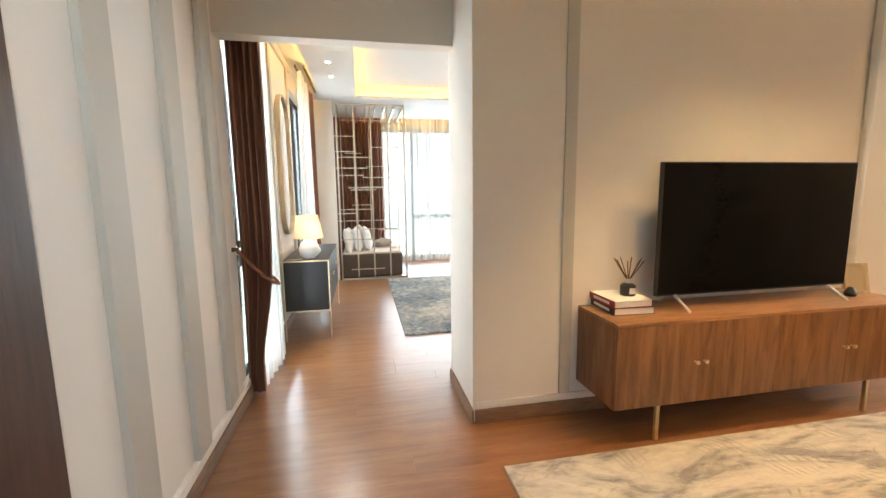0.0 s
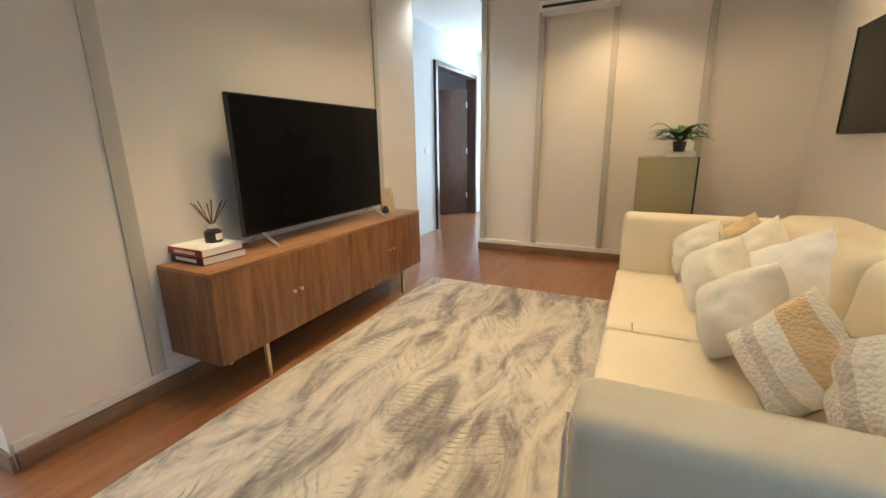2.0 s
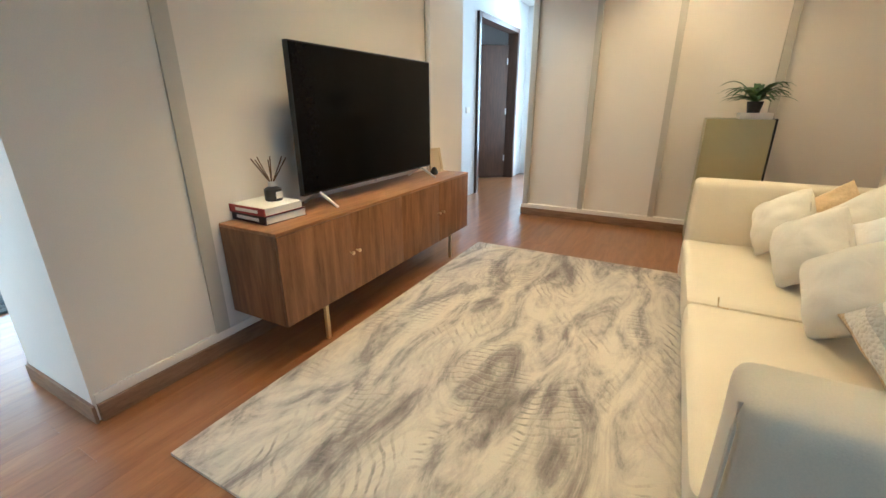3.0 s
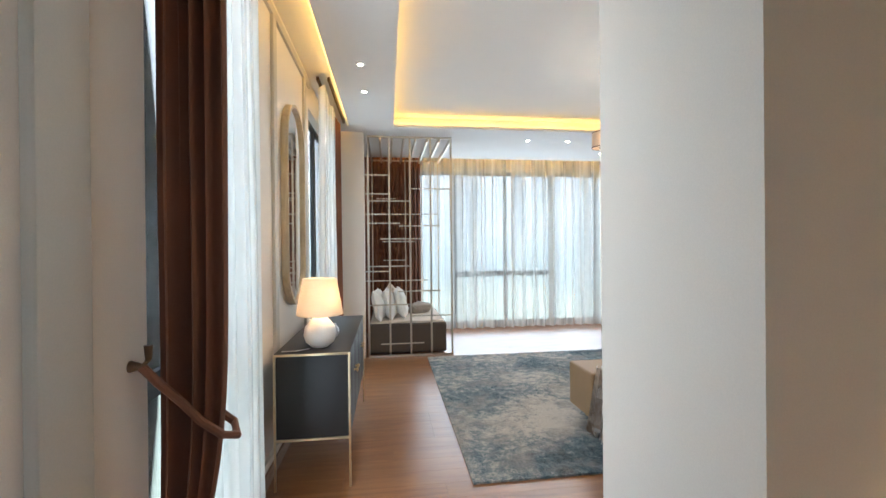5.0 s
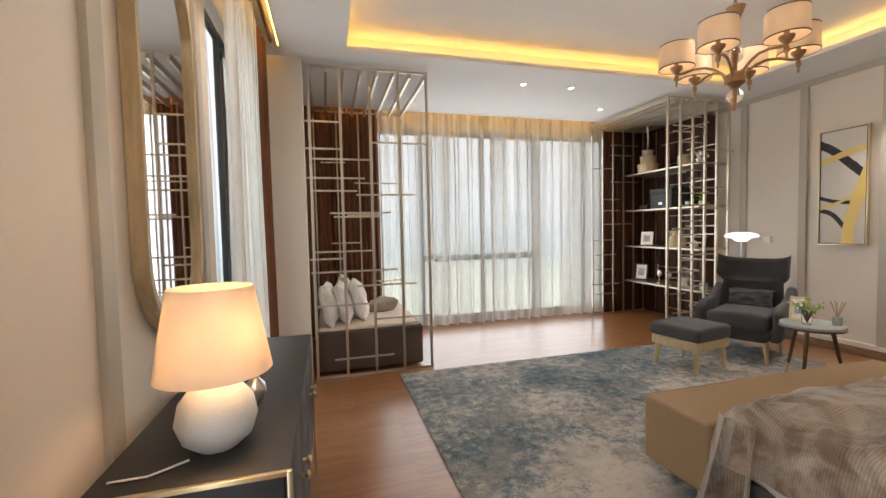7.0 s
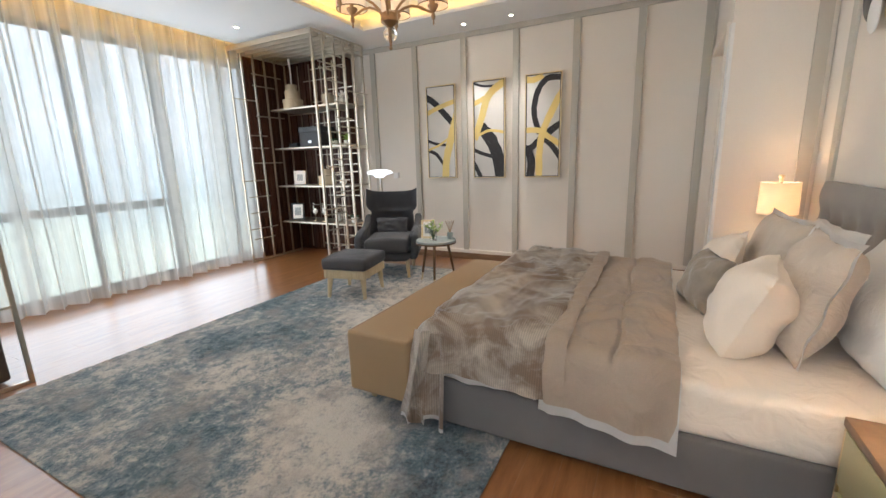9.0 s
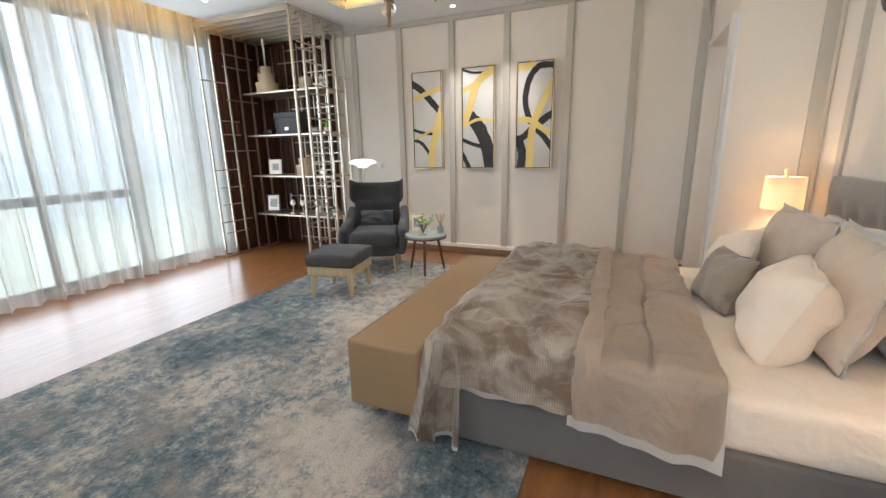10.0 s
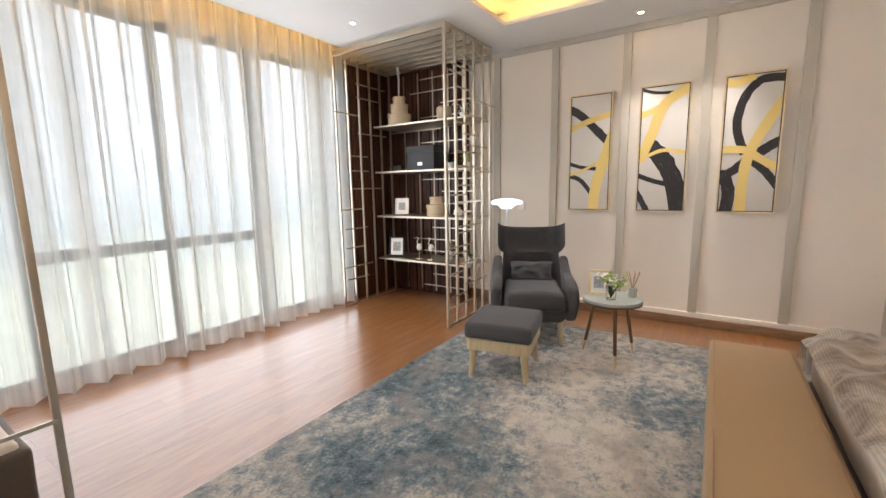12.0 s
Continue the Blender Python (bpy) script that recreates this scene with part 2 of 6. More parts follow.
M_OLIVE = mat("olive_gold_lacquer", (0.42, 0.37, 0.19), 0.38, 0.25, 0.05, 4, 160, 0.02)
M_CANVAS = mat("painting_canvas", (0.7, 0.66, 0.61), 0.85, 0, 0.05, 5, 500, 0.25)


def brush(name, colour, dry):
    """Paint dragged along a stroke, with bristle marks that let the canvas show."""
    m, n, l, b = nodes_of(name)
    uv, mp, ns, mr, mx = [n.new(k) for k in ("ShaderNodeUVMap", "ShaderNodeMapping", "ShaderNodeTexNoise", "ShaderNodeMapRange", "ShaderNodeMix")]
    mp.inputs["Scale"].default_value = (1.2, 9, 1)
    ns.inputs["Scale"].default_value, ns.inputs["Detail"].default_value, ns.inputs["Roughness"].default_value = 2.2, 6, 0.65
    l.new(uv.outputs[0], mp.inputs[0]), l.new(mp.outputs[0], ns.inputs[0]), l.new(ns.outputs[0], mr.inputs[0])
    mr.inputs[1].default_value, mr.inputs[2].default_value = dry, dry + 0.12
    mx.data_type = "RGBA"
    mx.inputs["A"].default_value, mx.inputs["B"].default_value = (*colour, 1), (*[0.55 * c + 0.3 for c in colour], 1)
    l.new(mr.outputs[0], mx.inputs["Factor"]), l.new(mx.outputs["Result"], b.inputs["Base Color"])
    b.inputs["Roughness"].default_value = 0.55
    bp = n.new("ShaderNodeBump")
    bp.inputs["Strength"].default_value, bp.inputs["Distance"].default_value = 0.3, 0.004
    l.new(ns.outputs[0], bp.inputs["Height"]), l.new(bp.outputs[0], b.inputs["Normal"])
    return m


M_INK = brush("ink_stroke", (0.022, 0.017, 0.017), 0.6)
M_GOLD = brush("gold_stroke", (0.8, 0.6, 0.2), 0.56)
M_RED = mat("book_red", (0.3, 0.03, 0.035), 0.5, 0, 0.1)
M_BBLACK = mat("book_black", (0.03, 0.012, 0.015), 0.5, 0, 0.1)
M_PAPER = mat("book_paper", (0.78, 0.76, 0.7), 0.8, 0, 0.06, 6, 300, 0.2, stretch=(1, 1, 20))
M_STONE = mat("marble_top", (0.34, 0.37, 0.35), 0.25, 0, 0.15, 5, 60, 0.02)
M_STRAW = mat("reed_straw", (0.42, 0.28, 0.17), 0.8, 0, 0.15)
def knit_stripes():
    m, n, l, b = nodes_of("striped_knit")
    co, sp, mr, ramp = [n.new(k) for k in ("ShaderNodeTexCoord", "ShaderNodeSeparateXYZ", "ShaderNodeMapRange", "ShaderNodeValToRGB")]
    l.new(co.outputs["Object"], sp.inputs[0]), l.new(sp.outputs[0], mr.inputs[0])
    mr.inputs[1].default_value, mr.inputs[2].default_value = -0.23, 0.23
    els = ramp.color_ramp.elements
    ramp.color_ramp.interpolation = "CONSTANT"
    stops = [(0.0, (0.74, 0.68, 0.57)), (0.18, (0.66, 0.48, 0.26)), (0.4, (0.8, 0.76, 0.68)), (0.58, (0.6, 0.56, 0.5)), (0.68, (0.76, 0.7, 0.6)), (0.82, (0.66, 0.48, 0.26))]
    while len(els) < len(stops):
        els.new(0.5)
    for e, (p, c) in zip(els, stops):
        e.position, e.color = p, (*c, 1)
    l.new(mr.outputs[0], ramp.inputs[0]), l.new(ramp.outputs[0], b.inputs["Base Color"])
    b.inputs["Roughness"].default_value, b.inputs["Sheen Weight"].default_value = 0.95, 0.2
    vo, bp = n.new("ShaderNodeTexVoronoi"), n.new("ShaderNodeBump")
    vo.inputs["Scale"].default_value = 75
    bp.inputs["Strength"].default_value, bp.inputs["Distance"].default_value, bp.invert = 0.8, 0.008, True
    l.new(co.outputs["Object"], vo.inputs[0]), l.new(vo.outputs[0], bp.inputs["Height"]), l.new(bp.outputs[0], b.inputs["Normal"])
    return m


M_STRIPE = knit_stripes()
M_BOXTAN = mat("kraft_box", (0.5, 0.4, 0.27), 0.8, 0, 0.06)
M_PHOTO = mat("photo_print", (0.35, 0.36, 0.37), 0.4, 0, 0.5, 14, 60, 0)
M_KNIT = mat("mustard_knit", (0.66, 0.5, 0.28), 0.95, 0, 0.2, 30, 160, 0.5, sheen=0.2)
M_GRASS = mat("grass", (0.07, 0.13, 0.035), 0.9, 0, 0.35, 0.3, 8, 0.2)
M_TREES = mat("far_trees", (0.05, 0.09, 0.04), 0.9, 0, 0.4, 0.4, 4, 0.3)


def daylight(name, strength):
    """Glowing backdrop, brightness and haze painted into its colours: lawn below, far trees at eye height, white sky
    above.
    """
    m, n, l, b = nodes_of(name)
    n.remove(b)
    co, sp, ns, ad, ramp, em = [n.new(k) for k in ("ShaderNodeTexCoord", "ShaderNodeSeparateXYZ", "ShaderNodeTexNoise", "ShaderNodeMath", "ShaderNodeValToRGB", "ShaderNodeEmission")]
    ns.inputs["Scale"].default_value, ns.inputs["Detail"].default_value = 0.8, 6
    l.new(co.outputs["Object"], ns.inputs[0]), l.new(co.outputs["Object"], sp.inputs[0])
    mr = n.new("ShaderNodeMapRange")
    mr.inputs[1].default_value, mr.inputs[2].default_value = -2.5, 6.5
    l.new(sp.outputs[2], mr.inputs[0])
    ad.operation, ad.inputs[1].default_value = "MULTIPLY_ADD", 0.16
    l.new(ns.outputs[0], ad.inputs[0]), l.new(mr.outputs[0], ad.inputs[2])
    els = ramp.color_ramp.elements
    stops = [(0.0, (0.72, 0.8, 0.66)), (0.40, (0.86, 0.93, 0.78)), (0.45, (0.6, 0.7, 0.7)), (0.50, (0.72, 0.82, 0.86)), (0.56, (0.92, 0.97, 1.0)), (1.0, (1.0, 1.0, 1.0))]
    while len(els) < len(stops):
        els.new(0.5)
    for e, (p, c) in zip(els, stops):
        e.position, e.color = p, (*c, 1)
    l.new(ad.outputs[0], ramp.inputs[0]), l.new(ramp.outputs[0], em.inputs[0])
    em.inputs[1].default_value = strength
    l.new(em.outputs[0], n["Material Output"].inputs[0])
    return m


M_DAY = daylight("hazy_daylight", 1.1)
# stronger glow than the north, added to brighten the western sheers
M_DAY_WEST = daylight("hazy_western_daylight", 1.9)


def worn_rug(name, blots):
    """A rug with cloudy blue and cream fields, their wear broken up in fine flecks; blots: (x, y, radius, weight)."""
    m, n, l, b = nodes_of(name)
    co = n.new("ShaderNodeTexCoord")

    def noise_of(scale, detail, rough, source=None):
        t = n.new("ShaderNodeTexNoise")
        t.inputs["Scale"].default_value, t.inputs["Detail"].default_value, t.inputs["Roughness"].default_value = scale, detail, rough
        l.new(source or co.outputs["Object"], t.inputs[0])
        return t

    def math_of(op, x, y, z=None):
        t = n.new("ShaderNodeMath")
        t.operation = op
        for k, q in enumerate((x, y, z)):
            if q is None:
                continue
            if isinstance(q, (int, float)):
                t.inputs[k].default_value = q
            else:
                l.new(q, t.inputs[k])
        return t.outputs[0]
    warp, add = noise_of(2.6, 6, 0.65), n.new("ShaderNodeVectorMath")
    add.operation, add.inputs[1].default_value = "MULTIPLY_ADD", (0.9, 0.9, 0)
    l.new(warp.outputs[1], add.inputs[0]), l.new(co.outputs["Object"], add.inputs[2])
    total = math_of("MULTIPLY_ADD", noise_of(1.5, 6, 0.6).outputs[0], 0.5, 0.25)
    for x, y, r, w in blots:
        d, mr = n.new("ShaderNodeVectorMath"), n.new("ShaderNodeMapRange")
        d.operation, d.inputs[1].default_value = "DISTANCE", (x + 0.45, y + 0.45, 0.0135)
        l.new(add.outputs[0], d.inputs[0]), l.new(d.outputs["Value"], mr.inputs[0])
        mr.interpolation_type = "SMOOTHSTEP"
        mr.inputs[1].default_value, mr.inputs[2].default_value = r * 1.3, r * 0.3
        mr.inputs[3].default_value, mr.inputs[4].default_value = 0, w
        total = math_of("ADD", total, mr.outputs[0])
    flecks, pile = noise_of(14, 6, 0.7), noise_of(60, 4, 0.7)
    total = math_of("MULTIPLY_ADD", flecks.outputs[0], 0.8, total)
    total = math_of("MULTIPLY_ADD", pile.outputs[0], 0.45, total)
    total = math_of("SUBTRACT", total, 0.605)
    ramp = n.new("ShaderNodeValToRGB")
    els = ramp.color_ramp.elements
    stops = [(0.25, (0.022, 0.042, 0.058)), (0.38, (0.085, 0.13, 0.155)), (0.46, (0.17, 0.205, 0.22)), (0.52, (0.29, 0.29, 0.285)), (0.58, (0.45, 0.415, 0.37)), (0.68, (0.6, 0.54, 0.465))]
    while len(els) < len(stops):
        els.new(0.5)
    for e, (p, c) in zip(els, stops):
        e.position, e.color = p, (*c, 1)
    tint, mx = n.new("ShaderNodeMapRange"), n.new("ShaderNodeMix")
    l.new(noise_of(3.4, 5, 0.65).outputs[0], tint.inputs[0])
    tint.inputs[1].default_value, tint.inputs[2].default_value, tint.inputs[3].default_value, tint.inputs[4].default_value = 0.48, 0.66, 0, 0.75
    mx.data_type = "RGBA"
    mx.inputs["B"].default_value = (0.3, 0.262, 0.235, 1)
    l.new(total, ramp.inputs[0]), l.new(tint.outputs[0], mx.inputs["Factor"])
    l.new(ramp.outputs[0], mx.inputs["A"]), l.new(mx.outputs["Result"], b.inputs["Base Color"])
    b.inputs["Roughness"].default_value, b.inputs["Sheen Weight"].default_value, b.inputs["Specular IOR Level"].default_value = 0.95, 0.2, 0.2
    bp = n.new("ShaderNodeBump")
    bp.inputs["Strength"].default_value, bp.inputs["Distance"].default_value = 1.0, 0.022
    l.new(math_of("MULTIPLY_ADD", flecks.outputs[0], 1.4, pile.outputs[0]), bp.inputs["Height"]), l.new(bp.outputs[0], b.inputs["Normal"])
    return m


def stroke_rug(name):
    """A cream rug with grey clouds and carved, feathery strokes that swirl along it."""
    m, n, l, b = nodes_of(name)
    co = n.new("ShaderNodeTexCoord")

    def node(kind, source, **values):
        t = n.new(kind)
        for key, value in values.items():
            t.inputs[key].default_value = value
        l.new(source, t.inputs[0])
        return t

    def ranged(source, a0, a1, b0, b1):
        t = n.new("ShaderNodeMapRange")
        for k, q in enumerate((a0, a1, b0, b1)):
            t.inputs[k + 1].default_value = q
        l.new(source, t.inputs[0])
        return t.outputs[0]

    def times(x, y):
        t = n.new("ShaderNodeMath")
        t.operation = "MULTIPLY"
        l.new(x, t.inputs[0]), l.new(y, t.inputs[1])
        return t.outputs[0]
    obj = co.outputs["Object"]
    wide = node("ShaderNodeMapping", obj, Scale=(0.6, 1.7, 1), Rotation=(0, 0, 0.15)).outputs[0]
    cloud = node("ShaderNodeTexNoise", wide, Scale=2.4, Detail=7.0, Roughness=0.66, Distortion=1.2)
    where = node("ShaderNodeTexNoise", wide, Scale=2.3, Detail=2.0, Distortion=0.4)
    wave = node("ShaderNodeTexWave", node("ShaderNodeMapping", obj, Rotation=(0, 0, 1.0), Scale=(1, 1, 1)).outputs[0], Scale=6.5, Distortion=11.0, Detail=3.0)
    wave.inputs["Detail Scale"].default_value = 0.55
    wave2 = node("ShaderNodeTexWave", node("ShaderNodeMapping", obj, Rotation=(0, 0, -0.35), Scale=(1, 1, 1)).outputs[0], Scale=8.0, Distortion=16.0, Detail=3.0)
    wave2.inputs["Detail Scale"].default_value = 0.35
    pile = node("ShaderNodeTexNoise", obj, Scale=130.0, Detail=2.0)
    fleck = node("ShaderNodeTexNoise", wide, Scale=11.0, Detail=6.0, Roughness=0.72)
    line = times(ranged(wave.outputs[1], 0.66, 0.95, 0, 1), ranged(where.outputs[0], 0.53, 0.63, 0, 1))
    line2 = times(ranged(wave2.outputs[1], 0.66, 0.95, 0, 1), ranged(where.outputs[0], 0.45, 0.36, 0, 1))
    lines = n.new("ShaderNodeMath")
    lines.operation = "MAXIMUM"
    l.new(line, lines.inputs[0]), l.new(line2, lines.inputs[1])
    broken = times(lines.outputs[0], ranged(fleck.outputs[0], 0.42, 0.6, 0.0, 0.75))
    mixed = n.new("ShaderNodeMath")
    mixed.operation, mixed.inputs[1].default_value = "MULTIPLY_ADD", 0.3
    l.new(fleck.outputs[0], mixed.inputs[0]), l.new(cloud.outputs[0], mixed.inputs[2])
    ramp = n.new("ShaderNodeValToRGB")
    els = ramp.color_ramp.elements
    stops = [(0.47, (0.16, 0.14, 0.135)), (0.56, (0.29, 0.26, 0.235)), (0.63, (0.45, 0.405, 0.35)), (0.74, (0.6, 0.54, 0.45))]
    while len(els) < len(stops):
        els.new(0.5)
    for e, (p, c) in zip(els, stops):
        e.position, e.color = p, (*c, 1)
    l.new(mixed.outputs[0], ramp.inputs[0])
    mx = n.new("ShaderNodeMix")
    mx.data_type = "RGBA"
    mx.inputs["B"].default_value = (0.2, 0.175, 0.165, 1)
    l.new(broken, mx.inputs["Factor"]), l.new(ramp.outputs[0], mx.inputs["A"]), l.new(mx.outputs["Result"], b.inputs["Base Color"])
    b.inputs["Roughness"].default_value, b.inputs["Sheen Weight"].default_value, b.inputs["Specular IOR Level"].default_value = 0.9, 0.25, 0.25
    hh = n.new("ShaderNodeMath")
    hh.operation, hh.inputs[1].default_value = "MULTIPLY_ADD", -1.5
    l.new(lines.outputs[0], hh.inputs[0]), l.new(pile.outputs[0], hh.inputs[2])
    bp = n.new("ShaderNodeBump")
    bp.inputs["Strength"].default_value, bp.inputs["Distance"].default_value = 0.45, 0.006
    l.new(hh.outputs[0], bp.inputs["Height"]), l.new(bp.outputs[0], b.inputs["Normal"])
    return m


M_RUGB = worn_rug("rug_blue", [(1.5, 5.8, 0.42, 0.16), (1.25, 5.45, 0.3, 0.12), (1.75, 6.75, 0.35, 0.1), (2.6, 6.25, 0.6, 0.13), (3.6, 6.4, 0.6, 0.1), (1.5, 5.15, 0.4, -0.16), (2.0, 7.0, 0.5, -0.15), (0.95, 6.2, 0.45, -0.1), (2.75, 7.45, 0.5, -0.12), (2.6, 6.85, 0.3, -0.1), (3.3, 5.9, 0.4, -0.1), (0.9, 7.3, 0.4, -0.06)])
M_RUGA = stroke_rug("rug_taupe")


def corduroy():
    """Velvet with narrow ribs across the bed; rib highlights and the sheen of turned pile are painted into its colour.
    """
    m, n, l, b = nodes_of("corduroy_throw")
    co, w, ns = n.new("ShaderNodeTexCoord"), n.new("ShaderNodeTexWave"), n.new("ShaderNodeTexNoise")
    w.inputs["Scale"].default_value, w.inputs["Distortion"].default_value = 32, 0.6
    w.bands_direction = "Y"
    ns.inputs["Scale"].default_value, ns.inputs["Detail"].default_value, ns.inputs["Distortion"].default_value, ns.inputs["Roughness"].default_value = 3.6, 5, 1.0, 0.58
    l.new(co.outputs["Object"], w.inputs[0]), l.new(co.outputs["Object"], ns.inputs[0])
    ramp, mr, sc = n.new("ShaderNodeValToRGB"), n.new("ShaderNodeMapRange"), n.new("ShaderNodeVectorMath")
    # pale end of the ramp is the velvet's sheen, put into the colour
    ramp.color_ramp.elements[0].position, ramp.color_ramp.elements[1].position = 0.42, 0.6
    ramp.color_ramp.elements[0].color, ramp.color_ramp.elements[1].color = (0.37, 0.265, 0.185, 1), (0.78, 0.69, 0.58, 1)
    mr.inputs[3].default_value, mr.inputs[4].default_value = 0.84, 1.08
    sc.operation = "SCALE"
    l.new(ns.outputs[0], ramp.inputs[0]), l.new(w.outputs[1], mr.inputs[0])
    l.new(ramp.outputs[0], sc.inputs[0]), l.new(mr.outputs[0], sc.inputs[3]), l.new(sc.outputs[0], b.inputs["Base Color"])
    b.inputs["Roughness"].default_value, b.inputs["Sheen Weight"].default_value, b.inputs["Sheen Roughness"].default_value = 0.65, 1.0, 0.35
    bp, b2 = n.new("ShaderNodeBump"), n.new("ShaderNodeBump")
    bp.inputs["Strength"].default_value, bp.inputs["Distance"].default_value = 0.4, 0.003
    b2.inputs["Strength"].default_value, b2.inputs["Distance"].default_value = 0.45, 0.06
    l.new(w.outputs[1], bp.inputs["Height"]), l.new(ns.outputs[0], b2.inputs["Height"])
    l.new(b2.outputs[0], bp.inputs["Normal"]), l.new(bp.outputs[0], b.inputs["Normal"])
    return m


M_THROW = corduroy()


# ---- mesh helpers ----
def box(bm, a, b, bevel=0.0, seg=2):
    """A box from corner a to corner b, with its edges rounded."""
    m = Matrix.LocRotScale([(p + q) / 2 for p, q in zip(a, b)], None, [abs(q - p) for p, q in zip(a, b)])
    vs = bmesh.ops.create_cube(bm, size=1, matrix=m)["verts"]
    if bevel:
        es = list({e for v in vs for e in v.link_edges})
        bmesh.ops.bevel(bm, geom=es, offset=bevel, segments=seg, profile=0.6, affect="EDGES")
    return bm


def boxes(*items, bevel=0.0):
    bm = bmesh.new()
    for a, b in items:
        box(bm, a, b, bevel)
    return bm


def block(a, b, bevel=0.004, seg=2):
    return box(bmesh.new(), a, b, bevel, seg)


def tube(points, radius, sides=8, close_ends=True, bm=None):
    """A tube along points; radius is a number or one for each point."""
    bm = bm or bmesh.new()
    pts = [Vector(p) for p in points]
    rad = radius if isinstance(radius, (list, tuple)) else [radius] * len(pts)
    rings = []
    for i, p in enumerate(pts):
        d = (pts[min(i + 1, len(pts) - 1)] - pts[max(i - 1, 0)]).normalized()
        side = d.orthogonal().normalized() if abs(d.z) > 0.95 else d.cross(Vector((0, 0, 1))).normalized()
        up = d.cross(side)
        rings.append([bm.verts.new(p + rad[i] * (math.cos(k * math.tau / sides) * side + math.sin(k * math.tau / sides) * up)) for k in range(sides)])
    for r0, r1 in zip(rings, rings[1:]):
        for k in range(sides):
            bm.faces.new((r0[k], r0[(k + 1) % sides], r1[(k + 1) % sides], r1[k]))
    if close_ends:
        bm.faces.new(rings[0]), bm.faces.new(rings[-1])
    bmesh.ops.recalc_face_normals(bm, faces=bm.faces[:])
    return bm


def lathe(profile, sides=28, bm=None, at=(0, 0, 0)):
    """A turned shape from (radius, height) pairs."""
    bm = bm or bmesh.new()
    rings = [[bm.verts.new((at[0] + r * math.cos(k * math.tau / sides), at[1] + r * math.sin(k * math.tau / sides), at[2] + z)) for k in range(sides)] for r, z in profile]
    for r0, r1 in zip(rings, rings[1:]):
        for k in range(sides):
            bm.faces.new((r0[k], r0[(k + 1) % sides], r1[(k + 1) % sides], r1[k]))
    if len(profile) > 3 and min(profile[0][0], profile[-1][0]) > 0.0005 and abs(profile[0][1] - profile[-1][1]) < 0.012:
        for k in range(sides):
            bm.faces.new((rings[-1][k], rings[-1][(k + 1) % sides], rings[0][(k + 1) % sides], rings[0][k]))
    else:
        for r, ring in ((profile[0][0], rings[0]), (profile[-1][0], rings[-1])):
            if r > 0.0005:
                bm.faces.new(ring)
    bmesh.ops.recalc_face_normals(bm, faces=bm.faces[:])
    return bm


def sheet(fn, nu, nv, bm=None):
    """A grid of points fn(u, v) with u and v from 0 to 1."""
    bm = bm or bmesh.new()
    g = [[bm.verts.new(fn(i / nu, j / nv)) for j in range(nv + 1)] for i in range(nu + 1)]
    for i in range(nu):
        for j in range(nv):
            bm.faces.new((g[i][j], g[i + 1][j], g[i + 1][j + 1], g[i][j + 1]))
    return bm


def soft(a, b, bevel=0.05, cuts=5, bulge=None, wrinkle=0.0, freq=5.0, seed=0.0):
    """An upholstered block: rounded edges, optional bulge(v) and small creases."""
    bm = block(a, b, 0)
    bmesh.ops.bevel(bm, geom=bm.edges[:], offset=bevel, segments=4, profile=0.6, affect="EDGES")
    if bulge or wrinkle:
        big = [e for e in bm.edges if e.calc_length() > 0.12]
        bmesh.ops.subdivide_edges(bm, edges=big, cuts=cuts, use_grid_fill=True)
    for v in bm.verts:
        if bulge:
            v.co = Vector(bulge(v.co.copy()))
        if wrinkle:
            v.co += wrinkle * noise.noise_vector(v.co * freq + Vector((seed, seed, 0)))
    return bm


def pillow(w, h, t, seed=0.0, n=30, crease=0.012, flange=0.0):
    """A stuffed cushion, standing in the x-z plane with its thickness along y."""
    bm = bmesh.new()
    sides = []
    for sgn in (1, -1):
        def fn(u, v, sgn=sgn):
            a, b = 2 * u - 1, 2 * v - 1
            pin = 1 - 0.07 * (1 - b * b) * abs(a) ** 3
            pin2 = 1 - 0.07 * (1 - a * a) * abs(b) ** 3
            th = max(0, (1 - a ** 4) * (1 - b ** 4)) ** 0.55 * (0.75 + 0.25 * (1 - a * a) * (1 - b * b))
            p = Vector((a * w / 2 * pin, 0, (b * h / 2) * pin2 + h / 2))
            nz = noise.noise_vector(Vector((a * 2.2 + seed, sgn, b * 2.2 - seed)))
            edge = min(1.0, 3 * th)
            return (p.x + crease * nz.x, sgn * th * t / 2 + edge * crease * 1.6 * nz.y * 1.2, p.z + crease * nz.z)
        sheet(fn, n, n, bm)
    bmesh.ops.remove_doubles(bm, verts=bm.verts[:], dist=0.002)
    bmesh.ops.recalc_face_normals(bm, faces=bm.faces[:])
    return bm


def part(name, bm, material, parent=None, label="", smooth=True, at=None):
    me = bpy.data.meshes.new(name)
    bm.to_mesh(me)
    bm.free()
    me.materials.append(material)
    if smooth:
        me.shade_smooth()
        me.set_sharp_from_angle(angle=radians(38))
    ob = new(name, me)
    if parent:
        ob.parent = parent
    if at:
        ob.matrix_basis = at
    if label:
        tagged(ob, label)
    return ob


def thing(name, label, category, at=None, group=""):
    ob = new(name)
    ob.empty_display_size = 0.05
    if at is not None:
        ob.matrix_basis = at
    return tagged(ob, label, category, group)


def solid(name, bm, material, label, category, at=None, group="", smooth=True):
    return tagged(part(name, bm, material, None, "", smooth, at), label, category, group)


def structure(name, bm, material, label="", smooth=False):
    return tagged(part(name, bm, material, None, label, smooth), label, "", "", "structure")


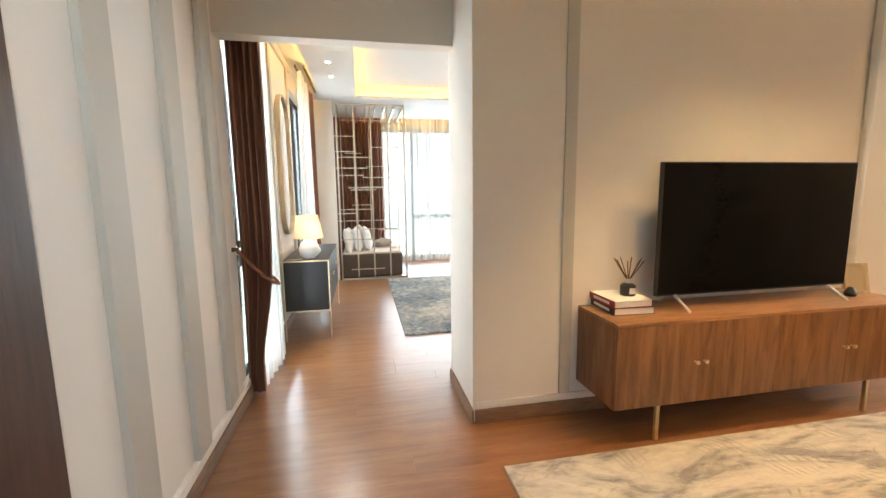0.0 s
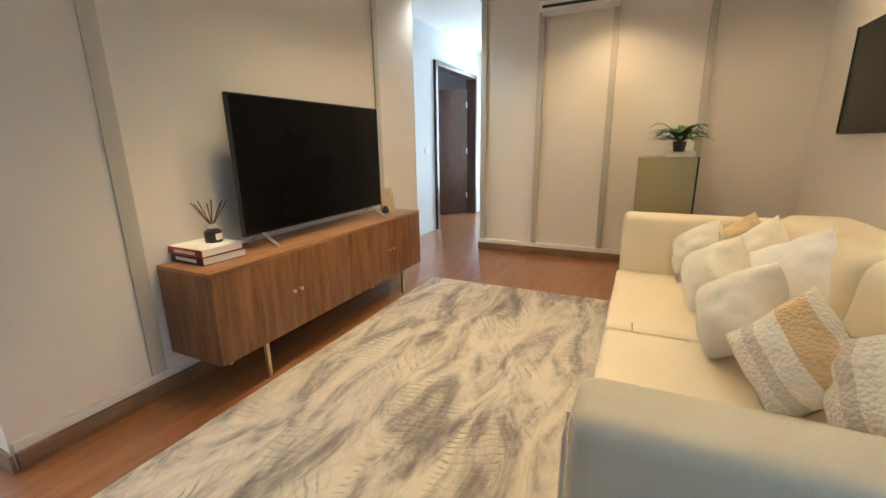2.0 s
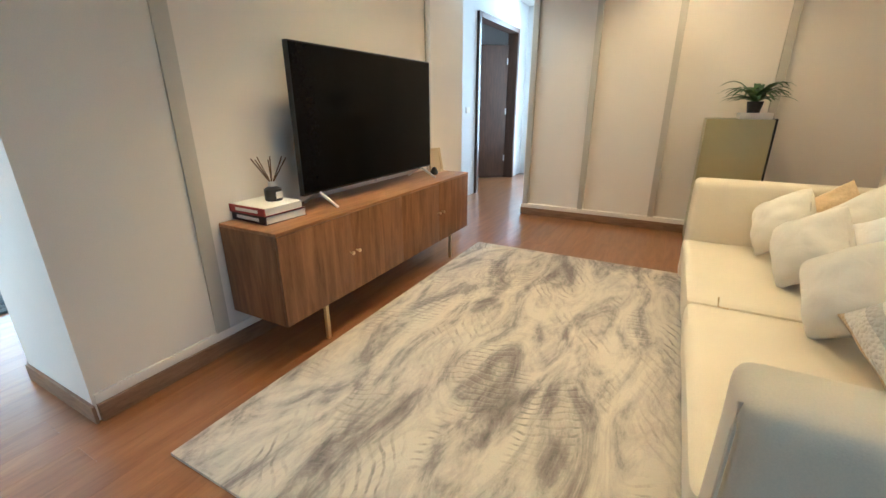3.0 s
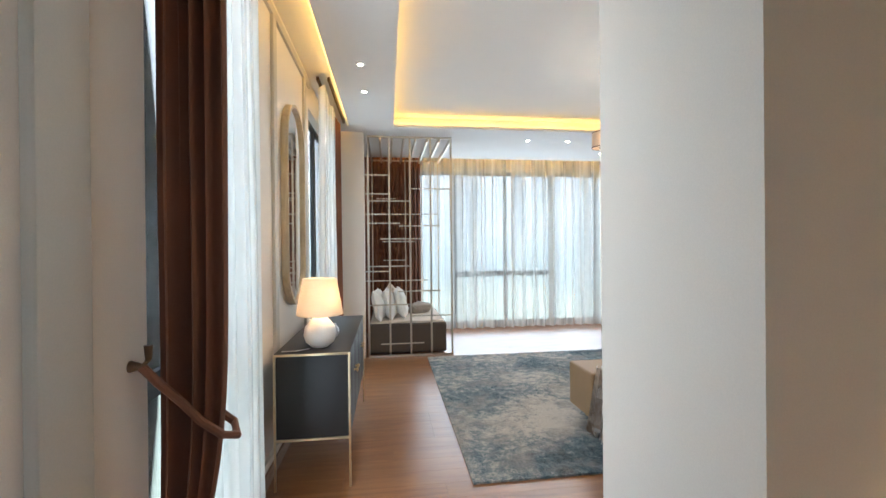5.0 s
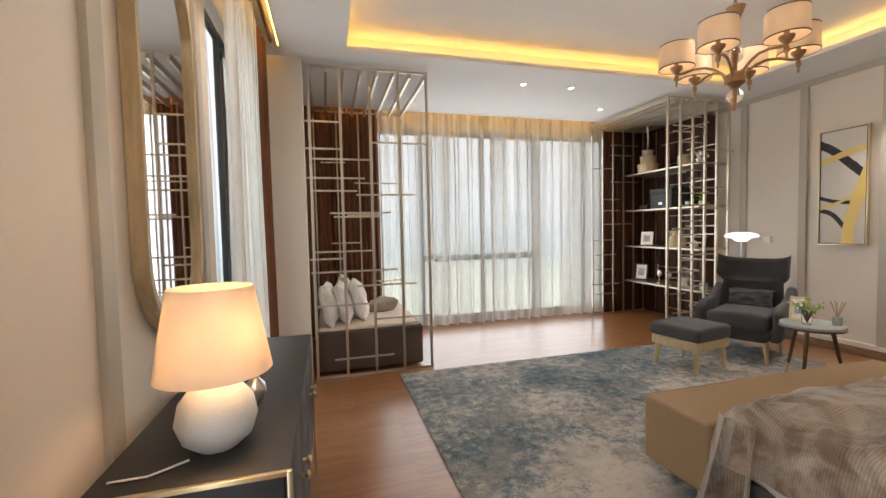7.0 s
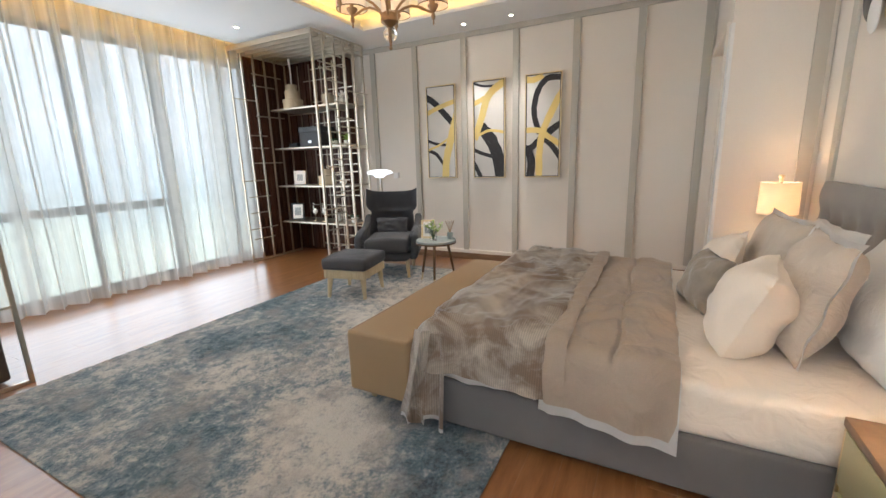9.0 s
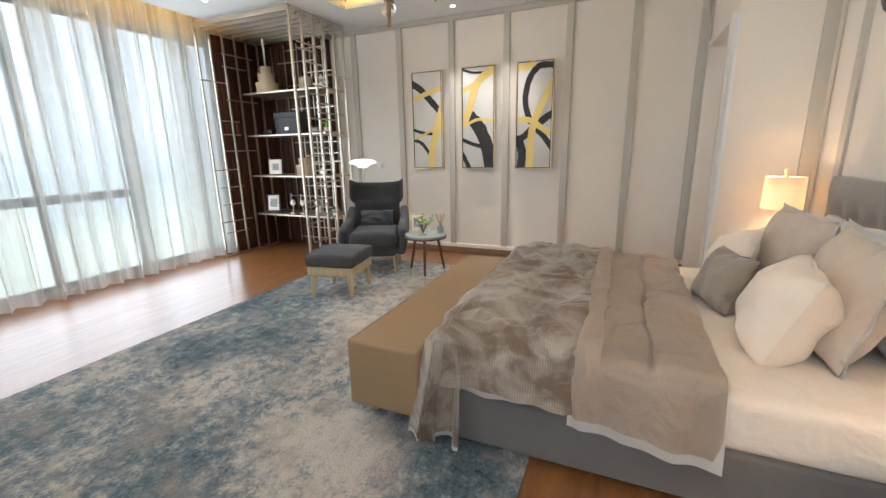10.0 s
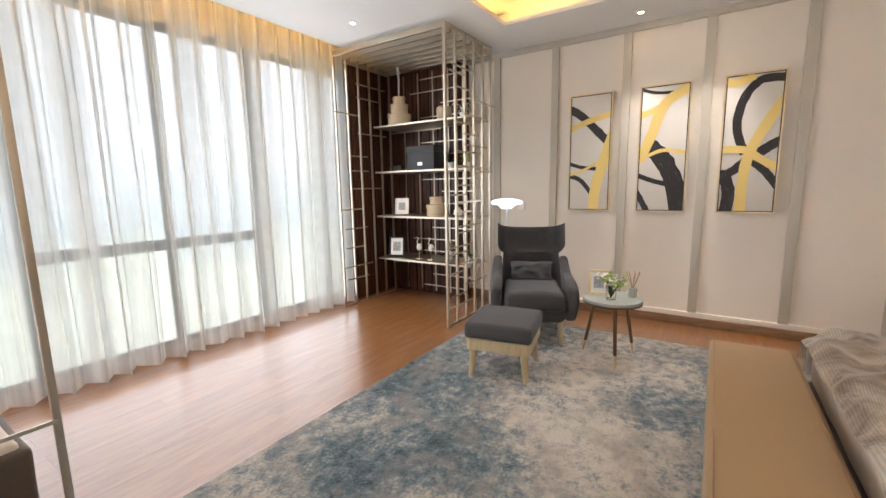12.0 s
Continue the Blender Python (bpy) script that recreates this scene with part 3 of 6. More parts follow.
# ---- large structure ----
ZL, ZC, ZU = 2.86, 2.87, 3.04  # sitting room ceiling, bedroom ceiling, raised ceiling
XW, XE, YN = -0.57, 5.15, 9.62  # inner faces of the west, east and north walls
TOP = 3.12
structure("floor", block((-0.75, -0.5, -0.12), (8.3, 9.8, -0.014), 0), M_FLOOR, "warm brown wooden plank floor")

# west wall, with two window openings in the bedroom
structure("wall_west", boxes(((-0.72, -0.5, 0), (XW, 3.87, TOP)), ((-0.72, 3.87, 2.75), (XW, 4.68, TOP)), ((-0.72, 4.68, 0), (XW, 6.55, TOP)),
                             ((-0.72, 6.55, 2.75), (XW, 7.72, TOP)), ((-0.72, 7.72, 0), (XW, 9.8, TOP)), ((-0.72, 3.87, 0), (XW, 4.68, 0.06)),
                             ((-0.72, 6.55, 0), (XW, 7.72, 0.06))), M_WALL, "beige painted wall with two tall windows")
structure("wall_north", boxes(((-0.57, YN, 0), (1.3, 9.8, 0.05)), ((-0.57, YN, 2.72), (5.3, 9.8, TOP)), ((-0.57, YN, 0.05), (-0.3, 9.8, 2.72)), ((4.5, YN, 0), (5.3, 9.8, 2.72)), ((1.3, YN, 0), (4.5, 9.8, 0.05))), M_WALL, "beige window wall")
wall_east = structure("wall_east", boxes(((XE, 3.78, 0), (5.3, 9.62, TOP))), M_WALL, "beige panelled bedroom wall")
wall_tv = structure("wall_tv", boxes(((0.91, 3.2, 0), (4.41, 3.3, TOP))), M_WALL, "warm beige wall behind the television")
structure("wall_passage", boxes(((0.91, 3.3, 0), (1.03, 3.83, TOP))), M_WALL, "plain beige return wall of the passage")
structure("lintel_passage", boxes(((XW, 3.7, 2.375), (0.91, 3.82, TOP))), M_WALL, "beige lintel over the bedroom passage")
structure("wall_closet", boxes(((3.97, 3.3, 0), (4.09, 3.9, TOP)), ((4.09, 3.78, 2.265), (XE, 3.9, TOP))), M_WALL, "beige wall beside the far nightstand")
wall_sitting = structure("wall_sitting_east", boxes(((5.2, -0.36, 0), (5.32, 2.75, TOP)), ((5.32, 2.63, 0), (8.2, 2.75, TOP))), M_WALL, "cream panelled sitting room wall")
structure("wall_south", boxes(((0.95, -0.5, 0), (5.32, -0.36, TOP)), ((-0.57, -0.5, 0), (-0.35, -0.36, TOP)), ((-0.35, -0.5, 2.45), (0.95, -0.36, TOP)), ((-0.35, -0.5, 0), (0.95, -0.36, 0.25))), M_WALL, "beige wall behind the sofa")
structure("wall_hall", boxes(((5.3, 3.78, 0), (6.08, 3.9, TOP)), ((6.08, 3.78, 2.4), (7.66, 3.9, TOP)), ((7.66, 3.78, 0), (8.2, 3.9, TOP)), ((8.2, 2.63, 0), (8.32, 6.1, TOP)), ((5.3, 6.0, 0), (8.2, 6.1, TOP))), M_HALL, "white hallway wall with a doorway")
structure("pier", block((XW, 7.8, 0), (-0.12, 7.98, ZC), 0.003), M_WALL, "plain beige pier beside the window")

# ceilings
structure("ceiling", boxes(((-0.57, -0.36, ZL), (8.2, 3.7, 2.98)), ((4.09, 3.7, ZL), (8.2, 3.78, 2.98)), ((5.3, 3.9, 2.7), (8.2, 6.0, 2.8))), M_CEIL, "white sitting room ceiling")
CX0, CX1, CY0, CY1, LEDGE = 0.256, 4.42, 4.05, 7.56, 0.15
structure("ceiling_bedroom", boxes(
    ((-0.28, 3.82, ZC), (CX0, 9.25, ZC + 0.04)), ((CX1, 3.92, ZC), (XE, 9.25, ZC + 0.04)), ((CX0, 3.82, ZC), (CX1, CY0, ZC + 0.04)), ((CX0, CY1, ZC), (CX1, 9.25, ZC + 0.04)),
    ((CX0 - LEDGE - 0.03, CY0 - 0.1, ZC + 0.04), (CX0 - LEDGE, CY1 + LEDGE, ZU)), ((CX1 + LEDGE, CY0 - 0.1, ZC + 0.04), (CX1 + LEDGE + 0.03, CY1 + LEDGE, ZU)),
    ((CX0 - LEDGE, CY1 + LEDGE, ZC + 0.04), (CX1 + LEDGE, CY1 + LEDGE + 0.03, ZU)), ((CX0 - LEDGE, CY0 - 0.13, ZC + 0.04), (CX1 + LEDGE, CY0 - 0.1, ZU)),
    ((XW, 3.3, ZU), (XE, YN, ZU + 0.05)), ((1.03, 3.3, ZC), (XE, 3.82, ZC + 0.04)),
    ((-0.28, 3.82, ZC + 0.04), (-0.26, 9.25, ZU)), ((-0.28, 9.23, ZC + 0.04), (XE, 9.25, ZU))), M_CEIL, "white bedroom ceiling with a lit recess")
for a, b in (((CX0 - 0.11, CY0, 0), (CX0 - 0.09, CY1, 0)), ((CX1 + 0.09, CY0, 0), (CX1 + 0.11, CY1, 0)), ((CX0, CY1 + 0.09, 0), (CX1, CY1 + 0.11, 0)), ((CX0, CY0 - 0.08, 0), (CX1, CY0 - 0.06, 0))):
    solid("led_strip", block((a[0], a[1], ZC + 0.043), (b[0], b[1], ZC + 0.055), 0), M_LED, "warm glowing light strip in the ceiling recess", "light strip", group="recess light strips")
solid("led_strip", block((-0.301, 4.0, 2.93), (-0.287, 7.75, 2.941), 0), M_LED, "warm glowing light strip in the curtain pocket", "light strip", group="recess light strips")
solid("led_strip", block((0.0, 9.27, 2.95), (4.15, 9.285, 2.962), 0), M_LED, "warm glowing light strip in the curtain pocket", "light strip", group="recess light strips")


def panel_parts(wall, along, places, face, out, z0, z1, lo, hi, width=0.075, depth=0.03, base=0.085):
    """Stiles, rails and a wooden baseboard on a wall; along is 'x' or 'y', out is the side that they stand proud of."""
    f0, f1 = sorted((face, face + out * depth))
    b0, b1 = sorted((face, face + out * (depth + 0.012)))

    def span(a0, a1, za, zb, p0, p1):
        return ((p0, a0, za), (p1, a1, zb)) if along == "y" else ((a0, p0, za), (a1, p1, zb))
    for p in places:
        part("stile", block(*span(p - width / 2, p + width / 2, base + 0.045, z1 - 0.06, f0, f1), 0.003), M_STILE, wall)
    part("rail", block(*span(lo, hi, base, base + 0.045, f0, f1), 0.003), M_WALL, wall)
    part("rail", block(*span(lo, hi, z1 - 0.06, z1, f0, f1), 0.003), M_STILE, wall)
    part("baseboard", block(*span(lo, hi, z0, base, b0, b1), 0.004), M_BASE, wall, "brown wooden baseboard")


panel_parts(wall_east, "y", [3.965, 4.56, 5.21, 5.9, 6.58, 7.29, 7.97], XE, -1, 0, ZC, 3.91, 9.3)
panel_parts(wall_tv, "x", [1.51, 3.71], 3.2, -1, 0, ZL, 0.92, 4.4, depth=0.014)
panel_parts(wall_sitting, "y", [2.7, 2.06, 1.33, 0.5], 5.2, -1, 0, ZL, -0.35, 2.75, width=0.06, depth=0.045)
wall_left = structure("panel_west", block((XW, 2.12, 0.0), (XW + 0.006, 3.86, ZL), 0), M_WALL, "cream panelled passage wall")
panel_parts(wall_left, "y", [2.47, 3.01, 3.5], XW + 0.006, 1, 0, ZL, 2.12, 3.86, width=0.16, depth=0.03)
wall_dresser = structure("panel_west_bedroom", block((XW, 4.69, 0.0), (XW + 0.006, 6.54, ZU), 0), M_WALL, "cream panelled wall behind the dresser")
panel_parts(wall_dresser, "y", [4.73, 5.3, 6.3], XW + 0.006, 1, 0, ZC + 0.1, 4.69, 6.54, width=0.08, depth=0.022)
wall_head = structure("panel_headboard", block((1.03, 3.3, 0), (3.97, 3.306, ZC), 0), M_WALL, "beige panelled wall behind the bed")
panel_parts(wall_head, "x", [1.5, 3.62], 3.306, 1, 0, ZC, 1.03, 3.97, width=0.08, depth=0.02)
wall_block = structure("panel_closet", block((3.962, 3.31, 0), (3.97, 3.9, ZC), 0), M_WALL, "beige wall beside the far nightstand")
part("stile", block((3.94, 3.34, 0.1), (3.962, 3.42, ZC - 0.01), 0.003), M_STILE, wall_block)
part("corner_trim", block((3.958, 3.885, 0.0), (4.1, 3.908, 2.25), 0.002), M_CEIL, wall_block, "white door casing")
structure("baseboard", boxes(((0.896, 3.18, 0), (0.91, 3.83, 0.085)), ((0.91, 3.83, 0), (1.03, 3.844, 0.085)), bevel=0.003), M_BASE, "brown wooden baseboard")


# ---- outdoors ----
structure("ground", block((-400, -400, -3.6), (400, 400, -3.4), 0), M_GRASS, "wide green lawn")


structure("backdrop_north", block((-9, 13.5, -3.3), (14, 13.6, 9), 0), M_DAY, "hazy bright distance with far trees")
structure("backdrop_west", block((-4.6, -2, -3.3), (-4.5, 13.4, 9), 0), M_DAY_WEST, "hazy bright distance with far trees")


# ---- windows and curtains ----
def window(name, lo, hi, plane, axis, bars, z0=0.05, z1=2.72, transom=0.93, rail_span=None):
    """An aluminium window; axis is the direction in which it runs."""
    def put(a0, a1, za, zb, d=0.03):
        return block((a0, plane - d, za), (a1, plane + d, zb), 0.004) if axis == "x" else block((plane - d, a0, za), (plane + d, a1, zb), 0.004)
    w = structure(name, put(lo, hi, z0, z0 + 0.05), M_FRAME, "dark aluminium framed window")
    part("window_frame", put(lo, hi, z1 - 0.06, z1), M_FRAME, w)
    for b in (lo, *bars, hi):
        part("mullion", put(b - 0.03, b + 0.03, z0 + 0.05, z1 - 0.06), M_FRAME, w)
    part("transom", put((rail_span or (lo, hi))[0] + 0.03, (rail_span or (lo, hi))[1] - 0.03, transom - 0.045, transom + 0.045, 0.026), M_FRAME, w)
    stops = [lo, *bars, hi]
    for p, q in zip(stops, stops[1:]):
        pane = part("pane", put(p + 0.03, q - 0.03, z0 + 0.05, z1 - 0.06, 0.004), M_GLASS, w)
        pane.visible_shadow = False


window("window_1", -0.28, 4.48, 9.66, "x", [0.45, 1.34, 2.25, 3.09, 3.95], rail_span=(1.34, 3.09))
window("window_2", 3.89, 4.66, -0.65, "y", [])
window("window_3", 6.57, 7.7, -0.65, "y", [7.13])


def curtain(name, lo, hi, plane, axis, folds, depth, z0, z1, material, label, seed=0, tie=None, sub=8, cat="curtain", lap=0.0):
    """A hanging curtain with uneven folds; tie = (height, pulled width) gathers it to one side."""
    rnd = random.Random(seed)
    ph = [rnd.uniform(-0.9, 0.9) for _ in range(folds * 2 + 4)]
    am = [rnd.uniform(0.3, 1.35) for _ in range(folds * 2 + 4)]

    def fn(u, v):
        k = u * folds
        i = int(k)
        f = k - i
        s = ph[i] * (1 - f) + ph[i + 1] * f
        a = am[i] * (1 - f) + am[i + 1] * f
        off = a * depth * math.sin(math.tau * k + s) + 0.35 * depth * noise.noise(Vector((k * 0.8, v * 1.5, seed)))
        off *= 0.75 + 0.35 * (1 - v)
        z = z0 + v * (z1 - z0)
        p = lo + u * (hi - lo) + 0.012 * noise.noise(Vector((k, v * 2.2, seed + 5)))
        p += lap * a * math.sin(2 * (math.tau * k + s)) * (0.6 + 0.4 * v)
        if tie:
            g = math.exp(-((z - tie[0]) / (0.5 if z > tie[0] else 0.75)) ** 2)
            p = p * (1 - g * tie[2]) + tie[1] * g * tie[2]
            off *= 1 - 0.35 * g
        return (p, plane + off, z) if axis == "x" else (plane + off, p, z)
    ob = solid(name, sheet(fn, folds * sub, 26), material, label, cat)
    return ob


curtain("sheer_curtain", 0.55, 4.16, 9.44, "x", 20, 0.065, 0.015, 3.0, M_SHEER, "white translucent sheer curtain over the wide window", 3, sub=16, lap=0.028)
curtain("sheer_curtain", 3.97, 4.68, -0.46, "y", 6, 0.045, 0.015, 3.0, M_SHEER, "white translucent sheer curtain over the narrow window", 5, sub=14, lap=0.02)
curtain("sheer_curtain", 6.5, 7.45, -0.44, "y", 8, 0.045, 0.015, 2.95, M_SHEER, "white translucent sheer curtain behind the dresser", 6, sub=14, lap=0.02)
curtain("brown_curtain", -0.545, -0.335, 3.895, "x", 5, 0.04, 0.01, 3.0, M_CURTAIN, "brown curtain tied back beside the passage", 7, (0.15, -0.56, 0.5))
curtain("brown_curtain", 7.42, 7.72, -0.42, "y", 5, 0.045, 0.01, 2.93, M_CURTAIN, "brown curtain gathered beside the pier", 8)
curtain("brown_curtain", -0.5, 0.72, 9.36, "x", 20, 0.035, 0.01, 2.95, M_CURTAIN, "brown curtain behind the daybed", 9)
tb = thing("curtain_tieback", "brown twisted rope tieback on a dark wall hook", "tieback")
part("rope", tube([(-0.535, 3.775, 1.06), (-0.5, 3.80, 1.0), (-0.45, 3.828, 0.93), (-0.4, 3.832, 0.87), (-0.34, 3.84, 0.82), (-0.31, 3.88, 0.8), (-0.34, 3.94, 0.82), (-0.45, 3.955, 0.9)], 0.013, 8), M_CURTAIN, tb)
part("hook", tube([(-0.565, 3.775, 1.06), (-0.53, 3.775, 1.06), (-0.515, 3.775, 1.08), (-0.515, 3.775, 1.12)], [0.018, 0.009, 0.009, 0.012], 10), M_BRONZE, tb, "dark bronze hook")
rail = thing("curtain_rail", "brown double curtain rail in the ceiling pocket", "curtain rail")
for dx in (-0.46, -0.36):
    part("track", block((dx - 0.012, 6.45, 2.965), (dx + 0.012, 7.79, 3.0), 0.003), M_BRONZE, rail)


# ---- lattice screens ----
def rod(bm, a, b, w=0.012):
    lo = [min(p, q) - w / 2 for p, q in zip(a, b)]
    hi = [max(p, q) + w / 2 for p, q in zip(a, b)]
    box(bm, lo, hi)


def lattice(name, label, posts, y_front, y_back, ztop, bars_front, bars_back):
    """A free-standing canopy of metal bars: two upright grids joined by beams overhead. bars: (x from, x to, height)."""
    s = thing(name, label, "screen")
    for y, bars in ((y_front, bars_front), (y_back, bars_back)):
        for i, x in enumerate(posts):
            w = 0.024 if y == y_front else 0.018
            part("post", block((x - w / 2, y - 0.012, 0), (x + w / 2, y + 0.012, ztop), 0.002), M_CHAMP, s)
        for z in (0.012, ztop - 0.012):
            for x0, x1 in zip(posts, posts[1:]):
                part("rail", block((x0 + 0.012, y - 0.01, z - 0.011), (x1 - 0.012, y + 0.01, z + 0.011), 0), M_CHAMP, s)
        for x0, x1, z in bars:
            part("bar", block((x0, y - 0.018, z - 0.008), (x1, y - 0.0125, z + 0.008), 0), M_CHAMP, s)
    n = max(8, len(posts) + 1)
    for i in range(n):
        x = posts[0] + (posts[-1] - posts[0]) * i / (n - 1)
        part("beam", block((x - 0.012, y_front + 0.012, ztop - 0.06), (x + 0.012, y_back - 0.012, ztop - 0.0), 0.002), M_CHAMP, s)
    return s


LP = [-0.07, 0.197, 0.463, 0.73, 1.0]
lattice("lattice_screen", "champagne metal lattice canopy around the daybed", LP, 7.83, 9.28, 2.835,
        [(-0.12, 0.2, 2.33), (-0.12, 0.2, 2.09), (-0.07, 0.46, 2.0), (-0.12, 0.4, 1.83), (-0.07, 0.33, 1.715), (0.32, 0.86, 1.68), (0.08, 0.63, 1.515), (0.11, 0.52, 1.48),
         (0.47, 1.0, 2.16), (-0.07, 0.46, 1.165), (-0.12, 0.2, 1.1), (-0.1, 0.68, 0.98), (0.3, 0.86, 0.84), (-0.07, 0.46, 0.67), (0.47, 1.0, 0.52), (0.08, 0.63, 0.17)],
        [(0.4, 1.0, 1.95), (0.3, 0.72, 1.55), (0.1, 0.46, 1.2), (0.6, 1.0, 0.7), (0.0, 0.3, 2.2)])
RP = [3.89, 4.072, 4.254, 4.436, 4.618, 4.8]
rr = random.Random(4)
rbf = []
for i in range(26):
    z = 0.2 + 2.5 * i / 25 + rr.uniform(-0.03, 0.03)
    a = rr.choice([3.85, 3.95, 4.07, 4.2, 4.4])
    rbf.append((a, min(a + rr.choice([0.3, 0.42, 0.5]), 4.86), z))
rbb = []
for i in range(12):
    z = 0.3 + 2.3 * i / 11 + rr.uniform(-0.06, 0.06)
    a = rr.choice([3.86, 3.93, 4.07, 4.2])
    rbb.append((a, a + rr.choice([0.28, 0.36, 0.5]), z))
shelf_screen = lattice("lattice_screen", "champagne metal lattice canopy around the display shelves", RP, 7.9, 9.32, 2.835, rbf, rbb)

# dark slatted panel and shelves of the display corner
slats = structure("panel_display", block((4.93, 8.36, 0), (XE, 9.6, 2.8), 0), M_SLAT, "dark brown wooden slatted panel")
for i in range(20):
    y = 8.37 + i * 0.061
    part("slat", block((4.915 - 0.008 * (i % 2), y, 0.02), (4.93, y + 0.052, 2.79), 0.002), M_SLAT, slats)
back = structure("panel_display_north", block((4.2, 9.47, 0), (4.9, 9.6, 2.8), 0), M_SLAT, "dark brown wooden slatted panel beside the window")
for i in range(11):
    x = 4.21 + i * 0.0625
    part("slat", block((x, 9.455 - 0.008 * (i % 2), 0.02), (x + 0.052, 9.47, 2.79), 0.002), M_SLAT, back)
grid = thing("wall_grid", "thin champagne metal rods behind the display shelves", "metal grid")
for y in (8.3, 8.5, 8.72, 8.94, 9.16):
    part("rod", block((4.893, y - 0.006, 0.05), (4.905, y + 0.006, 2.75), 0), M_CHAMP, grid)
for i in range(18):
    z = 0.12 + i * 0.15
    a = rr.choice([8.1, 8.25, 8.4, 8.6])
    part("rod", block((4.882, a, z - 0.006), (4.893, a + rr.choice([0.5, 0.65, 0.8]), z + 0.006), 0), M_CHAMP, grid)
SHELF = [0.52, 1.04, 1.57, 2.1]
for z in SHELF:
    solid("display_shelf", block((4.42, 7.96, z - 0.022), (4.88, 9.26, z), 0.003), M_CHAMP, "thin champagne metal display shelf", "shelf", group="display shelves")


def jar(name, x, y, z, prof, material, label, cat):
    return solid(name, lathe(prof), material, label, cat, pose(x, y, z))


def cake(x, y, z, tiers, label):
    t = thing("stacked_box", label, "box", pose(x, y, z))
    h = 0
    for r, hh in tiers:
        part("round_box", lathe([(r, h), (r, h + hh * 0.7), (r + 0.006, h + hh * 0.7), (r + 0.006, h + hh), (r * 0.97, h + hh + 0.003), (0.001, h + hh + 0.003)], 32), M_BOXTAN, t)
        h += hh
    return h


h = cake(4.6, 9.0, 2.1, [(0.135, 0.13), (0.1, 0.115), (0.07, 0.085)], "three stacked round kraft boxes on the top shelf")
fl = thing("feather_reed", "pale dried reed standing on stacked boxes", "dried reed", pose(4.6, 9.0, 2.1 + h))
part("stem", tube([(0, 0, 0), (0.005, 0, 0.2), (0.0, 0.01, 0.34)], [0.006, 0.012, 0.016], 8), M_WHITE, fl)
cake(4.62, 8.5, 1.04, [(0.12, 0.13), (0.08, 0.09)], "two stacked round kraft boxes on a shelf")
jar("round_box", 4.65, 8.4, 2.1, [(0.08, 0), (0.085, 0.1), (0.085, 0.15), (0.06, 0.17), (0.001, 0.17)], M_BOXTAN, "single round kraft box on the top shelf", "box")
bx = thing("storage_box", "charcoal lidded storage box with a metal label holder", "box", pose(4.6, 8.62, 1.57))
part("body", block((-0.13, -0.19, 0), (0.15, 0.19, 0.2), 0.004), M_CHAR, bx)
part("lid", block((-0.136, -0.196, 0.2), (0.156, 0.196, 0.27), 0.004), M_CHAR, bx)
part("label_holder", block((-0.136, -0.03, 0.05), (-0.13, 0.03, 0.085), 0.001), M_STEEL, bx, "steel label holder")
solid("small_radio", block((-0.04, -0.08, 0), (0.04, 0.08, 0.07), 0.012), M_BLACK, "small black box on a shelf", "radio", pose(4.6, 9.05, 1.57))


def photo(x, y, z, w, hh, yaw, frame_mat, label, lean=10):
    t = thing("photo_frame", label, "photo frame", pose(x, y, z, 0, 0, yaw) @ pose(0, 0, 0, -lean, 0, 0))
    for a, b in (((-w / 2, 0, 0), (w / 2, 0.015, 0.02)), ((-w / 2, 0, hh - 0.02), (w / 2, 0.015, hh)), ((-w / 2, 0, 0.02), (-w / 2 + 0.02, 0.015, hh - 0.02)), ((w / 2 - 0.02, 0, 0.02), (w / 2, 0.015, hh - 0.02))):
        part("frame_bar", block(a, b, 0.002), frame_mat, t)
    part("mat_board", block((-w / 2 + 0.02, 0.006, 0.02), (w / 2 - 0.02, 0.012, hh - 0.02), 0), M_WHITE, t)
    part("print", block((-w / 4, 0.003, hh * 0.27), (w / 4, 0.006, hh * 0.73), 0), M_PHOTO, t)
    part("stand", block((-0.02, 0.015, 0.01), (0.02, 0.075, 0.02), 0.002), M_BLACK, t)
    return t


photo(4.52, 9.05, 0.53, 0.19, 0.25, -65, M_BLACK, "dark framed picture leaning on the lowest shelf")
photo(4.56, 8.98, 1.05, 0.17, 0.2, -65, M_WHITE, "white framed picture on a shelf")
for k, y in enumerate((8.72, 8.55)):
    st = thing("bird_figure", "white wading bird figure on a small base", "figurine", pose(4.55, y, 0.52), "bird figures")
    part("base", block((-0.03, -0.03, 0), (0.03, 0.03, 0.012), 0.002), M_BRASS, st)
    part("leg", tube([(0, 0, 0.012), (0, 0, 0.12)], 0.004, 6), M_BRASS, st)
    part("body", lathe([(0.001, 0.1), (0.03, 0.12), (0.036, 0.15), (0.02, 0.18), (0.001, 0.19)], 16), M_CERAMIC, st)
    part("neck", tube([(0, 0.02, 0.17), (0, 0.035, 0.2), (0, 0.02, 0.235), (0, 0.01, 0.25), (0, 0.03, 0.262)], 0.007, 8), M_CERAMIC, st)
ln = thing("candle_lantern", "glass lantern with a white candle on a shelf", "lantern", pose(4.56, 8.3, 0.52))
part("base", lathe([(0.055, 0), (0.055, 0.015), (0.001, 0.016)], 24), M_BRASS, ln)
part("candle", lathe([(0.03, 0.016), (0.03, 0.12), (0.001, 0.122)], 20), M_WHITE, ln)
part("glass", lathe([(0.05, 0.016), (0.05, 0.19), (0.035, 0.21), (0.033, 0.21), (0.047, 0.188), (0.047, 0.018)], 24), M_GLASS, ln)
